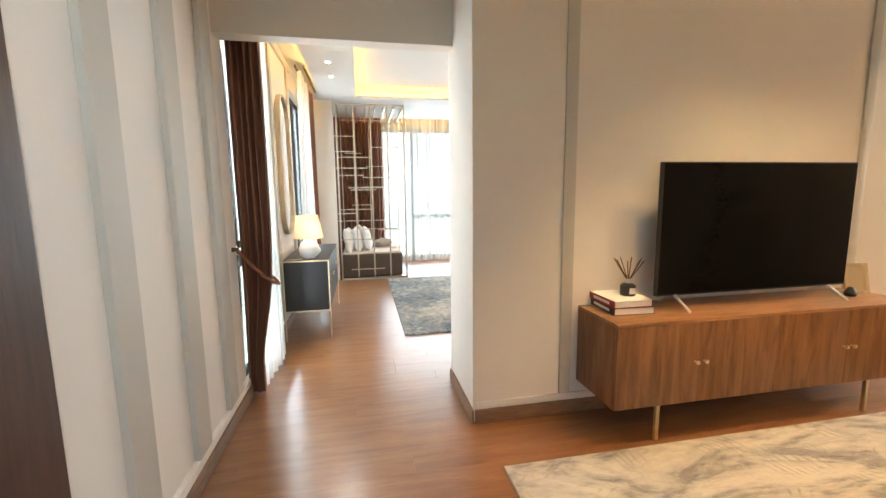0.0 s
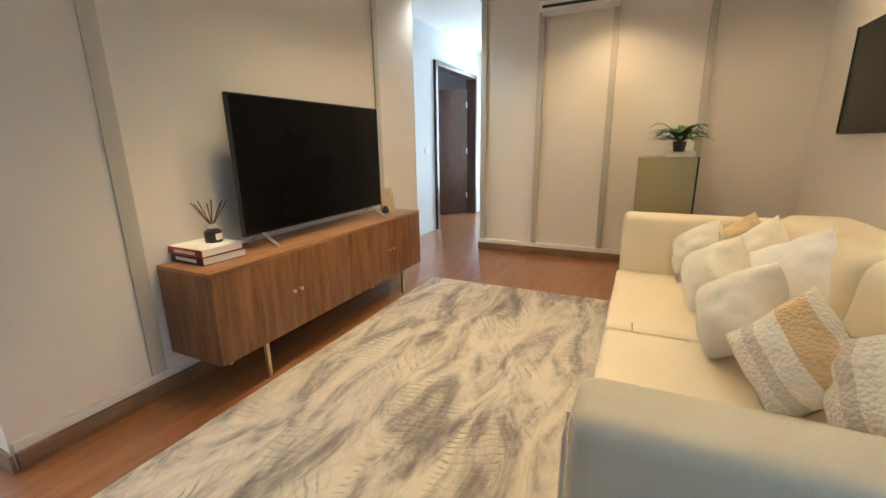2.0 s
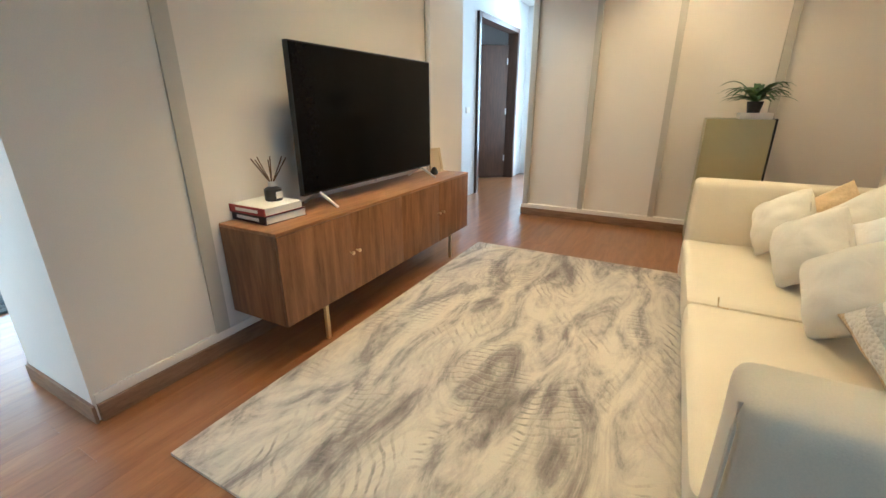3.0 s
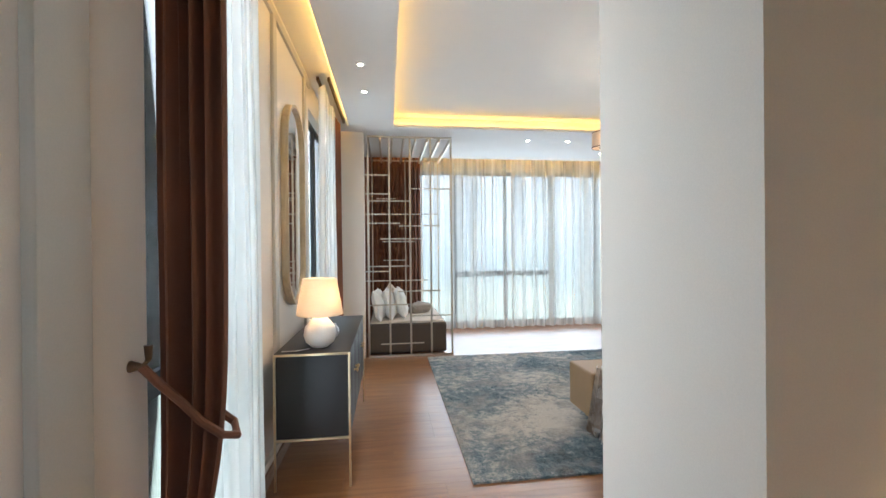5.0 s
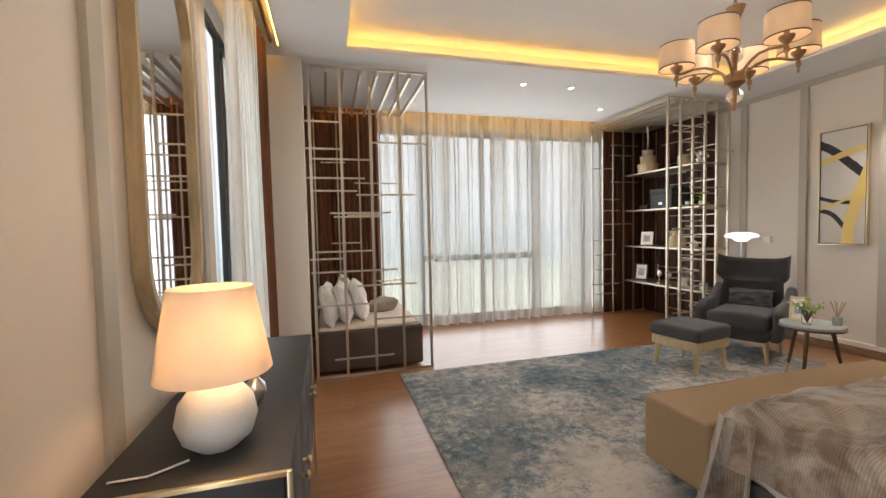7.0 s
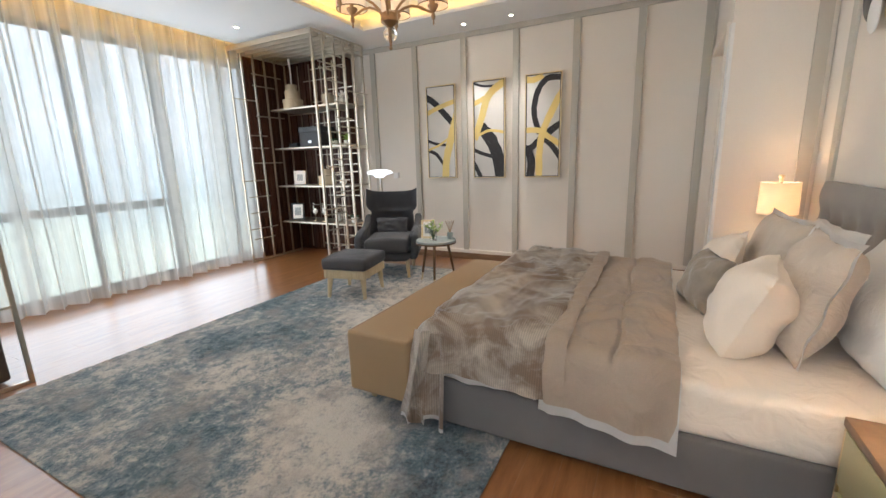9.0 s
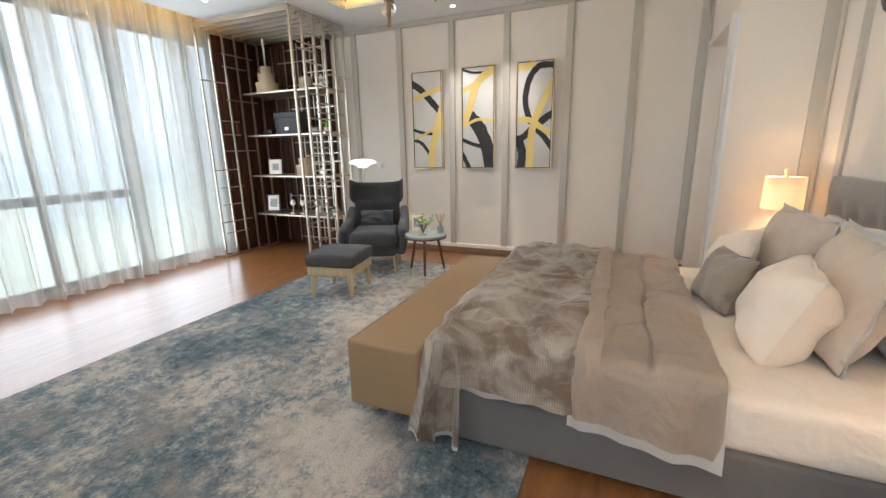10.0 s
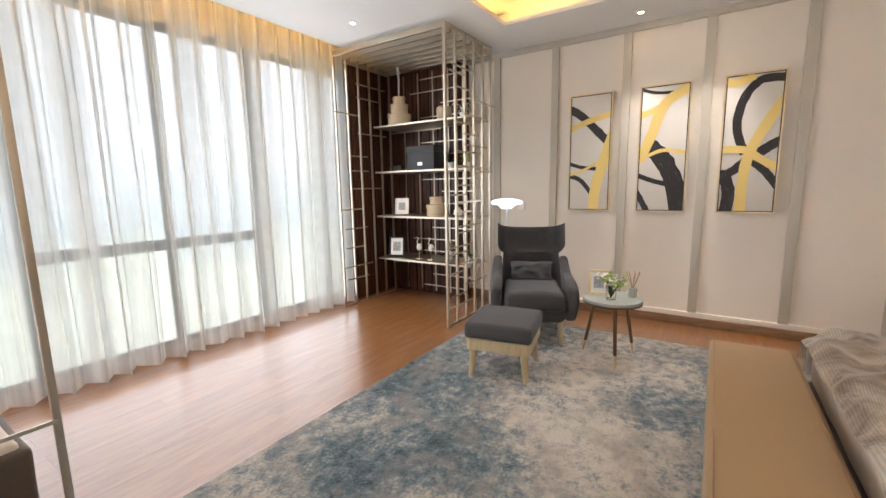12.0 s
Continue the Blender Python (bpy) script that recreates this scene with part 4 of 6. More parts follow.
part("handle", tube([(0.045 * math.cos(a), 0, 0.2 + 0.07 * math.sin(a)) for a in [k * math.pi / 10 for k in range(11)]], 0.003, 6), M_BRASS, ln)
jar("vase", 4.6, 8.2, 1.04, [(0.03, 0), (0.05, 0.03), (0.045, 0.07), (0.02, 0.09), (0.022, 0.1), (0.001, 0.1)], M_CERAMIC, "small white ceramic vase on a shelf", "vase")


def leafy(name, x, y, z, label, pot, leaves, length, spread, seed, leaf_mat, width=0.02, pot_mat=None, up=0.7):
    """A potted plant with arching, pointed leaves."""
    t = thing(name, label, "plant", pose(x, y, z))
    part("pot", lathe([(pot * 0.75, 0), (pot, pot * 1.5), (pot * 0.9, pot * 1.5), (pot * 0.85, pot * 1.3), (0.001, pot * 1.3)], 24), pot_mat or M_BLACK, t)
    r = random.Random(seed)
    for _ in range(leaves):
        a, ln2 = r.uniform(0, math.tau), length * r.uniform(0.6, 1.1)
        el = r.uniform(0.35, 1.0) * up
        bm = bmesh.new()
        pts = []
        for i in range(7):
            s = i / 6
            out = ln2 * spread * s
            hgt = ln2 * (el * 1.6 * s - 1.25 * el * s * s * (0.9 + 0.5 * (1 - el)))
            w = width * math.sin(math.pi * min(1, 0.12 + 0.88 * s)) + 0.001
            c = Vector((math.cos(a) * out, math.sin(a) * out, pot * 1.3 + hgt))
            sd = Vector((-math.sin(a), math.cos(a), 0)) * w
            pts.append((bm.verts.new(c - sd), bm.verts.new(c + Vector((0, 0, -0.25 * w))), bm.verts.new(c + sd)))
        for p, q in zip(pts, pts[1:]):
            bm.faces.new((p[0], p[1], q[1], q[0])), bm.faces.new((p[1], p[2], q[2], q[1]))
        part("leaf", bm, leaf_mat, t)
    return t


leafy("shelf_plant", 4.62, 8.3, 1.57, "small green plant in a white pot on a shelf", 0.05, 14, 0.16, 0.7, 2, M_LEAF, 0.018, M_CERAMIC)
leafy("shelf_plant", 4.6, 8.08, 1.57, "yellow flowering sprig in a white pot", 0.045, 12, 0.2, 0.5, 12, M_LIME, 0.02, M_CERAMIC, 1.0)
leafy("shelf_plant", 4.6, 8.05, 0.52, "small dark plant in a white pot on the lowest shelf", 0.05, 12, 0.14, 0.7, 3, M_LEAF, 0.018, M_CERAMIC)
leafy("dried_grass", 4.6, 8.12, 2.1, "white dried grass in a pale pot on the top shelf", 0.045, 14, 0.24, 0.55, 5, M_WHITE, 0.015, M_CERAMIC, 1.0)


# ---- paintings ----
def painting(y_left, strokes, label):
    w, hh, z0 = 0.4, 1.16, 1.11
    t = thing("painting", label, "painting", pose(XE - 0.03, y_left, z0), "abstract paintings")
    part("canvas", block((-0.03, -w, 0), (0.0, 0, hh), 0.002), M_CANVAS, t)
    for a, b in (((-0.038, -w - 0.012, -0.012), (0, 0.012, 0)), ((-0.038, -w - 0.012, hh), (0, 0.012, hh + 0.012)), ((-0.038, -w - 0.012, 0), (0, -w, hh)), ((-0.038, 0, 0), (0, 0.012, hh))):
        part("frame_bar", block(a, b, 0.002), M_BRASS, t)
    for a, b in (((-0.034, -w, 0), (-0.03, -w + 0.008, hh)), ((-0.034, -0.008, 0), (-0.03, 0, hh)), ((-0.034, -w, 0), (-0.03, 0, 0.008)), ((-0.034, -w, hh - 0.008), (-0.03, 0, hh))):
        part("shadow_gap", block(a, b, 0), M_BLACK, t, "black inner edge")
    for i, (material, pts, wd) in enumerate(strokes):
        bm = bmesh.new()
        lay = bm.loops.layers.uv.new("UVMap")
        P = [Vector((u, v)) for u, v in pts]

        def curve(s):
            k = s * (len(P) - 1)
            i0 = min(int(k), len(P) - 2)
            f = k - i0
            p0, p1, p2, p3 = P[max(i0 - 1, 0)], P[i0], P[i0 + 1], P[min(i0 + 2, len(P) - 1)]
            return 0.5 * ((2 * p1) + (p2 - p0) * f + (2 * p0 - 5 * p1 + 4 * p2 - p3) * f * f + (3 * p1 - p0 - 3 * p2 + p3) * f ** 3)
        prev = None
        for s in range(29):
            q = curve(s / 28)
            d = curve(min(1, s / 28 + 0.01)) - curve(max(0, s / 28 - 0.01))
            d = Vector((d.x * w, d.y * hh)).normalized()
            nrm = Vector((-d.y, d.x))
            wob = 1 + 0.2 * noise.noise(Vector((s * 0.5, i, y_left)))
            c = Vector((q.x * w, q.y * hh))
            e = [c + nrm * wd * w / 2 * (0.56 if material is M_GOLD else 0.7) * wob, c - nrm * wd * w / 2 * (0.56 if material is M_GOLD else 0.7) * (1 + 0.12 * noise.noise(Vector((s * 0.5, i + 9, y_left))))]
            row = [bm.verts.new((-0.0312 - 0.0004 * i, -min(w, max(0, p.x)), min(hh, max(0, p.y)))) for p in e]
            if prev:
                face = bm.faces.new((prev[0], prev[1], row[1], row[0]))
                for loop, (su, sv) in zip(face.loops, ((s - 1, 0), (s - 1, 1), (s, 1), (s, 0))):
                    loop[lay].uv = (su / 14 + i * 3.7, sv + i * 1.3)
            prev = row
        bmesh.ops.dissolve_degenerate(bm, edges=bm.edges[:], dist=0.0002)
        part("brush_stroke", bm, material, t, "black ink stroke" if material is M_INK else "gold stroke", smooth=False)


painting(7.1, [(M_INK, [(-0.05, 0.9), (0.3, 0.82), (0.7, 0.68), (1.05, 0.55)], 0.28), (M_INK, [(-0.05, 0.42), (0.3, 0.38), (0.7, 0.36)], 0.13), (M_INK, [(-0.05, 0.31), (0.3, 0.26), (0.6, 0.13)], 0.16),
               (M_GOLD, [(-0.05, 0.71), (0.4, 0.77), (1.05, 0.83)], 0.26), (M_GOLD, [(1.1, 0.7), (0.85, 0.42), (0.68, 0.2), (0.62, -0.02)], 0.46), (M_GOLD, [(-0.02, 0.31), (0.4, 0.36), (0.8, 0.44)], 0.13)], "abstract painting with black and gold strokes in a brass frame")
painting(6.43, [(M_INK, [(0.1, 0.55), (0.45, 0.45), (0.75, 0.25), (0.92, -0.03)], 0.55), (M_INK, [(-0.05, 0.3), (0.3, 0.25), (0.6, 0.22)], 0.16), (M_INK, [(-0.05, 0.17), (0.1, 0.08), (0.25, -0.02)], 0.2), (M_INK, [(-0.02, 0.99), (0.3, 0.95), (0.7, 0.94)], 0.1),
                (M_GOLD, [(0.0, 0.4), (0.25, 0.62), (0.5, 0.85), (1.05, 0.98)], 0.4), (M_GOLD, [(-0.05, 0.77), (0.5, 0.85), (1.05, 0.99)], 0.26), (M_GOLD, [(-0.05, 0.41), (0.5, 0.49), (1.05, 0.46)], 0.15)], "abstract painting with a broad black sweep, gold strokes, brass frame")
painting(5.76, [(M_INK, [(1.05, 0.95), (0.6, 0.95), (0.32, 0.82), (0.25, 0.62), (0.42, 0.43)], 0.24), (M_INK, [(1.05, 0.52), (0.8, 0.47), (0.55, 0.4)], 0.28), (M_INK, [(0.55, 0.38), (0.8, 0.3), (1.05, 0.18)], 0.22), (M_INK, [(-0.05, 0.28), (0.2, 0.3), (0.45, 0.38)], 0.26), (M_INK, [(0.05, 0.3), (0.18, 0.15), (0.14, -0.03)], 0.34),
                (M_GOLD, [(1.08, 0.84), (0.7, 0.6), (0.48, 0.4), (0.42, 0.2), (0.42, -0.03)], 0.36), (M_GOLD, [(-0.05, 0.47), (0.4, 0.46), (0.7, 0.39), (1.05, 0.31)], 0.28), (M_GOLD, [(-0.05, 0.97), (0.2, 0.95), (0.5, 0.99)], 0.3)], "abstract painting with a black arch and crossing gold strokes")


# ---- rugs ----
def rug(name, x0, y0, x1, y1, material, label, relief, nu, nv):
    """A rug with a crinkled, carved pile and a low edge."""
    def fn(u, v):
        x, y = x0 + u * (x1 - x0), y0 + v * (y1 - y0)
        q = noise.noise(Vector((x * 22, y * 22, 0))) + 0.6 * noise.noise(Vector((x * 41, y * 41, 7)))
        q *= 0.5 + 0.9 * max(0, 0.4 + noise.noise(Vector((x * 2.1, y * 2.1, 3))))
        return (x, y, 0.0135 + relief * max(-1.2, min(1.2, q)))
    bm = sheet(fn, nu, nv)
    rim = [e for e in bm.edges if e.is_boundary]
    low = bmesh.ops.extrude_edge_only(bm, edges=rim)["geom"]
    for v in low:
        if isinstance(v, bmesh.types.BMVert):
            v.co.z = 0.0
    return solid(name, bm, material, label, "rug")


rug("rug", 0.66, 4.86, 4.5, 7.7, M_RUGB, "blue and ivory distressed bedroom rug on the wooden floor", 0.0045, 270, 200)
rug("rug", 0.95, 0.75, 3.86, 2.74, M_RUGA, "taupe and cream patterned rug in the sitting room", 0.0015, 120, 80)

# ---- bed ----
BX0, BX1, BY0, BY1 = 1.7, 3.5, 3.42, 5.3
bed = thing("bed", "grey upholstered king bed with white fitted sheet", "bed", pose(0, 0, 0))
part("base", soft((BX0, BY0, 0.03), (BX1, BY1, 0.27), 0.02, wrinkle=0.002), M_BEDGREY, bed, "grey linen bed base")
for x in (BX0 + 0.1, BX1 - 0.1):
    for y in (BY0 + 0.1, BY1 - 0.1):
        part("foot", block((x - 0.03, y - 0.03, 0), (x + 0.03, y + 0.03, 0.03), 0.003), M_BLACK, bed)
part("mattress", soft((BX0 + 0.01, BY0 + 0.02, 0.262), (BX1 - 0.01, BY1 - 0.02, 0.485), 0.05, 12, None, 0.006, 6), M_SHEET, bed, "pale fitted sheet over the mattress")


def headboard():
    x0, x1, z0, z1, yb, yf = BX0 - 0.05, BX1 + 0.05, 0.05, 1.13, 3.325, 3.405
    cols, rows = 10, 3

    def fn(u, v):
        x, z = x0 + u * (x1 - x0), z0 + v * (z1 - z0)
        edge = min(1, 14 * min(u, 1 - u), 9 * (1 - v))
        y = yb + (yf - yb) * (0.35 + 0.65 * math.sin(edge * math.pi / 2))
        for r in range(rows):
            zr = 0.62 + r * 0.16
            for c in range(cols):
                xc = x0 + (c + 0.5 + 0.5 * (r % 2)) * (x1 - x0) / cols
                d2 = ((x - xc) ** 2 + (z - zr) ** 2) / 0.0022
                y -= 0.022 * math.exp(-d2)
        return (x, y, z)
    bm = sheet(fn, 90, 54)
    bmesh.ops.extrude_face_region(bm, geom=bm.faces[:])
    for v in list(bm.verts)[: 91 * 55]:
        v.co.y = yb
    bmesh.ops.recalc_face_normals(bm, faces=bm.faces[:])
    return bm


part("headboard", headboard(), M_HEAD, bed, "grey button-tufted headboard")


def drape(y0, y1, ztop, drop, nu, nv, fold, seed, thick, flare=0.02, end_drop=None, groove=None, puff=0.0):
    """Cloth laid across the bed that hangs over both sides; drop(v) is the length of the hanging part."""
    half = (BX1 - BX0) / 2 + 0.012
    cx, rad = (BX0 + BX1) / 2, 0.06

    def fn(u, v):
        dr = drop(v)
        total = 2 * (dr + half)
        s = (u - 0.5) * total
        y = y0 + v * (y1 - y0)
        hang = 0.0
        if abs(s) < half - rad:
            x, z = cx + s, ztop
        else:
            e = abs(s) - (half - rad)
            sg = 1 if s > 0 else -1
            if e < rad * math.pi / 2:
                a = e / rad
                x, z = cx + sg * (half - rad + rad * math.sin(a)), ztop - rad + rad * math.cos(a)
            else:
                d = e - rad * math.pi / 2
                hang = min(1, d / 0.12)
                wave = math.sin(y * 17 + seed + 3 * noise.noise(Vector((y * 2.5, seed, 0)))) + 0.5 * math.sin(y * 41 + 2 * seed)
                x, z = cx + sg * (half + flare * d / 0.3 + 0.012 * hang * (0.8 + wave)), ztop - rad - d
        n1 = noise.noise(Vector((x * 2.2, y * 4.2, seed)))
        n2 = noise.noise(Vector((x * 6 + n1 * 2, y * 8, seed + 4)))
        n3 = abs(noise.noise(Vector((x * 3.5 + 2 * n1, y * 3.5, seed + 8))))
        n4 = abs(noise.noise(Vector((x * 2.4 + 1.5 * n2, y * 9 + x * 2 + 2 * n1, seed + 12))))
        lift = fold * (0.7 * n1 + 0.5 * n2 - 1.1 * n3 + 0.5 * (0.35 - n4))
        if end_drop and v > end_drop[0]:
            k = (v - end_drop[0]) / (1 - end_drop[0])
            z -= end_drop[1] * k ** 2
        top = 1 - hang
        z += (lift - (groove(x, y) if groove else 0) + 0.5 * fold + puff * math.sin(math.pi * min(1, max(0, v))) ** 0.5) * top
        if hang:
            x += (1 if s > 0 else -1) * (hang * 0.6 * max(-0.01, lift + 0.4 * fold) + puff * 0.5 * math.sin(math.pi * v) ** 0.5)
        return (x, y + 0.012 * n2, z)
    bm = sheet(fn, nu, nv)
    bmesh.ops.solidify(bm, geom=bm.faces[:], thickness=thick)
    bmesh.ops.recalc_face_normals(bm, faces=bm.faces[:])
    return bm


def seams(x, y):
    """Stitched grooves of the duvet: one across the bed, one towards the head on either side."""
    yc = 4.42 + 0.012 * math.sin(x * 9)
    g = 0.016 * math.exp(-((y - yc) / 0.011) ** 2)
    if y < yc:
        g = max(g, *(0.014 * math.exp(-((x - xc) / 0.014) ** 2) for xc in (1.84, 2.6, 3.36)))
    return g


duvet = thing("duvet", "beige satin duvet folded across the bed with white piping", "duvet", pose(0, 0, 0))
part("cover", drape(4.185, 4.7, 0.53, lambda v: 0.25 - 0.05 * v, 190, 80, 0.026, 3.0, 0.02, 0.03, None, seams, 0.022), M_DUVET, duvet)
part("folded_edge", drape(4.6, 4.69, 0.575, lambda v: 0.2 - 0.03 * v, 150, 16, 0.022, 5.0, 0.03, 0.03, None, None, 0.016), M_DUVET, duvet, "thick rolled edge of the duvet")
part("hem", drape(4.18, 4.71, 0.507, lambda v: 0.268 - 0.05 * v, 110, 40, 0.018, 3.0, 0.008, 0.045), M_WHITE, duvet, "white border of the duvet")
part("lining", drape(4.72, 5.3, 0.5, lambda v: 0.182 - 0.01 * v, 110, 40, 0.006, 4.0, 0.006, 0.0), M_WHITE, duvet, "white lower edge showing under the throw")
throw = thing("throw_blanket", "brown ribbed velvet throw spread over the foot of the bed", "blanket", pose(0, 0, 0))
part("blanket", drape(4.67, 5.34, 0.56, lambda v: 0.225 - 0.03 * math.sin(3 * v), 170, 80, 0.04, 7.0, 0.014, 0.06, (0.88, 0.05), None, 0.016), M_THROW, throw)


def hanging_corner(u, v):
    """The gathered corner of the throw that hangs from the foot of the bed to the floor."""
    k = u * 2.5 * math.tau
    w = 0.7 + 0.4 * (1 - v)
    return (1.668 - 0.022 * math.cos(k) * w - 0.035 * (1 - v), 5.15 + u * 0.24 * w + 0.012 * math.sin(k * 1.3), 0.09 + 0.43 * v - 0.035 * math.sin(k * 0.7 + 1) * (1 - v) - 0.06 * u * (1 - v))


bm = sheet(hanging_corner, 48, 20)
bmesh.ops.solidify(bm, geom=bm.faces[:], thickness=0.01)
bmesh.ops.recalc_face_normals(bm, faces=bm.faces[:])
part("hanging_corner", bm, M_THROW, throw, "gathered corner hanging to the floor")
bm = sheet(lambda u, v: tuple(Vector(hanging_corner(u, v * 0.8)) + Vector((0.016, 0.01, -0.035))), 48, 16)
bmesh.ops.solidify(bm, geom=bm.faces[:], thickness=0.006)
bmesh.ops.recalc_face_normals(bm, faces=bm.faces[:])
part("corner_lining", bm, M_WHITE, throw, "white lining of the throw")


def cushion(name, x, y, z, w, hh, t, yaw, lean, material, label, seed, roll=0, group="", flange=None):
    ob = thing(name, label, "pillow", pose(x, y, z, 0, 0, yaw) @ pose(0, 0, 0, lean, 0, 0) @ pose(0, 0, 0, 0, roll, 0), group)
    part("cover", pillow(w, hh, t, seed), material, ob)
    if flange:
        bm = bmesh.new()
        f = 0.03
        for k in range(4):
            def fn(u, v, k=k):
                a = 2 * u - 1
                ext = 1 + v * f / (w / 2)
                pin = 1 - 0.09 * (1 - a * a)
                px, pz = (a * w / 2 * ext, hh / 2 * pin + v * f) if k < 2 else (w / 2 * pin + v * f, a * hh / 2 * ext)
                if k % 2:
                    px, pz = -px, -pz
                return (px, 0.006 * math.sin(a * 9 + k), pz + hh / 2)
            sheet(fn, 20, 2, bm)
        bmesh.ops.solidify(bm, geom=bm.faces[:], thickness=0.005)
        part("flange", bm, flange, ob, "white flange")
    return ob


Z = 0.485
cushion("pillow", 2.2, 3.55, Z, 0.72, 0.48, 0.2, 0, 20, M_WHITE, "large white pillow against the headboard", 1)
cushion("pillow", 3.05, 3.55, Z, 0.72, 0.46, 0.2, 0, 20, M_WHITE, "large white pillow against the headboard", 2)
cushion("pillow", 2.3, 3.76, Z, 0.6, 0.5, 0.22, -4, 15, M_BEIGE, "beige pillow with a white flange", 3, 0, "", M_WHITE)
cushion("pillow", 3.02, 3.74, Z, 0.6, 0.48, 0.22, 5, 15, M_BEIGE, "beige pillow with a white flange", 4, 0, "", M_WHITE)
cushion("pillow", 2.23, 3.98, Z - 0.015, 0.48, 0.41, 0.3, -12, 22, M_CUSH, "plump cream cushion on the bed", 5)
cushion("pillow", 2.68, 4.1, Z, 0.36, 0.32, 0.17, 16, 25, M_TAUPE, "small dark taupe cushion on the bed", 6)
cushion("pillow", 3.0, 4.0, Z, 0.42, 0.38, 0.16, 12, 24, M_CUSH, "cream cushion with a folded corner", 7, 20)

# ---- bench ----
bench = thing("bench", "tan upholstered bench at the foot of the bed", "bench", pose(1.66, 5.36, 0))
part("seat", soft((0, 0, 0.105), (1.77, 0.39, 0.45), 0.022, 6, None, 0.003, 5), M_BENCH, bench)
for p in (((0.02, 0.02, 0.447), (1.75, 0.02, 0.447)), ((0.02, 0.37, 0.447), (1.75, 0.37, 0.447))):
    part("piping", tube(p, 0.0045, 6), M_BASE, bench, "dark piped seam")
for x in (0.12, 1.65):
    for y in (0.07, 0.32):
        part("leg", tube([(x, y, 0.0135), (x, y, 0.11)], [0.016, 0.026], 12), M_OAK, bench)


# ---- nightstands and bedside lamps ----
def nightstand(x, y, w, d, hh, label):
    t = thing("nightstand", label, "nightstand", pose(x, y, 0), "nightstands")
    part("body", block((0, 0, 0.1), (w, d, hh - 0.03), 0.004), M_OLIVE, t)
    part("top", block((-0.01, -0.01, hh - 0.03), (w + 0.01, d + 0.012, hh), 0.004), M_BASE, t, "dark walnut top")
    for z in (0.12, 0.33):
        dr = part("drawer", block((0.02, d, z), (w - 0.02, d + 0.014, z + 0.18), 0.003), M_OLIVE, t)
        part("knob", lathe([(0.006, 0), (0.006, 0.012), (0.014, 0.02), (0.012, 0.028), (0.001, 0.03)], 14), M_BRASS, dr, "brass knob", at=pose(w / 2, d + 0.014, z + 0.09, -90, 0, 0))
    for xx in (0.0, w):
        part("edge_trim", block((xx - 0.006, d - 0.006, 0.1), (xx + 0.006, d + 0.008, hh - 0.03), 0.001), M_BRASS, t, "brass edge trim")
        for yy in (0.03, d - 0.03):
            part("leg", block((abs(xx - 0.03) - 0.012, yy - 0.012, 0), (abs(xx - 0.03) + 0.012, yy + 0.012, 0.1), 0.002), M_BRASS, t)


nightstand(1.07, 3.34, 0.5, 0.41, 0.54, "olive nightstand with a walnut top and brass trim")
nightstand(3.57, 3.34, 0.38, 0.42, 0.55, "olive nightstand with a walnut top beside the far wall")


def bed_lamp(x, y, z, power):
    t = thing("table_lamp", "lit table lamp with a cream drum shade", "lamp", pose(x, y, z), "bedside lamps")
    part("base", lathe([(0.07, 0), (0.07, 0.015), (0.02, 0.03), (0.018, 0.1), (0.035, 0.16), (0.02, 0.24), (0.01, 0.26), (0.01, 0.57), (0.001, 0.57)], 24), M_BRONZE, t)
    part("shade", lathe([(0.12, 0.34), (0.115, 0.56), (0.112, 0.56), (0.117, 0.34)], 36), M_SHADE, t, "cream drum shade")
    part("finial", lathe([(0.012, 0.56), (0.012, 0.59), (0.018, 0.595), (0.016, 0.61), (0.001, 0.615)], 14), M_BRASS, t, "brass finial")
    part("bulb", lathe([(0.001, 0.38), (0.03, 0.41), (0.032, 0.44), (0.015, 0.48), (0.001, 0.48)], 14), M_BULB, t)
    lamp("POINT", "table_lamp_light", (x + 0.05, y + 0.02, z + 0.43), power, (1.0, 0.68, 0.4), radius=0.05)


bed_lamp(3.74, 3.54, 0.55, 5)
bed_lamp(1.26, 3.5, 0.54, 13)
# wall sculpture over the bed
sc = thing("wall_sculpture", "black overlapping discs with a gold boss on the wall", "wall art", pose(3.02, 3.308, 2.0))
for k, (dx, dz, rx, rz, m) in enumerate(((0.0, 0.0, 0.15, 0.17, M_BLACK), (0.33, 0.17, 0.13, 0.16, M_BLACK), (-0.3, 0.15, 0.15, 0.13, M_BLACK), (0.2, 0.02, 0.07, 0.1, M_CERAMIC))):
    d = part("disc", lathe([(0.001, 0.03 + k * 0.012), (0.9, 0.02 + k * 0.012), (1, 0.012 + k * 0.012), (0.95, 0.006 + k * 0.012), (0.001, 0.006 + k * 0.012)], 32), m, sc, at=pose(dx, 0, dz, -90, 0, 0) @ Matrix.Diagonal((rx, rz, 1, 1)))
part("boss", lathe([(0.05, 0.03), (0.05, 0.045), (0.035, 0.06), (0.012, 0.05), (0.001, 0.055)], 24), M_BRASS, sc, "gold boss", at=pose(-0.03, 0.012, -0.02, -90, 0, 0))


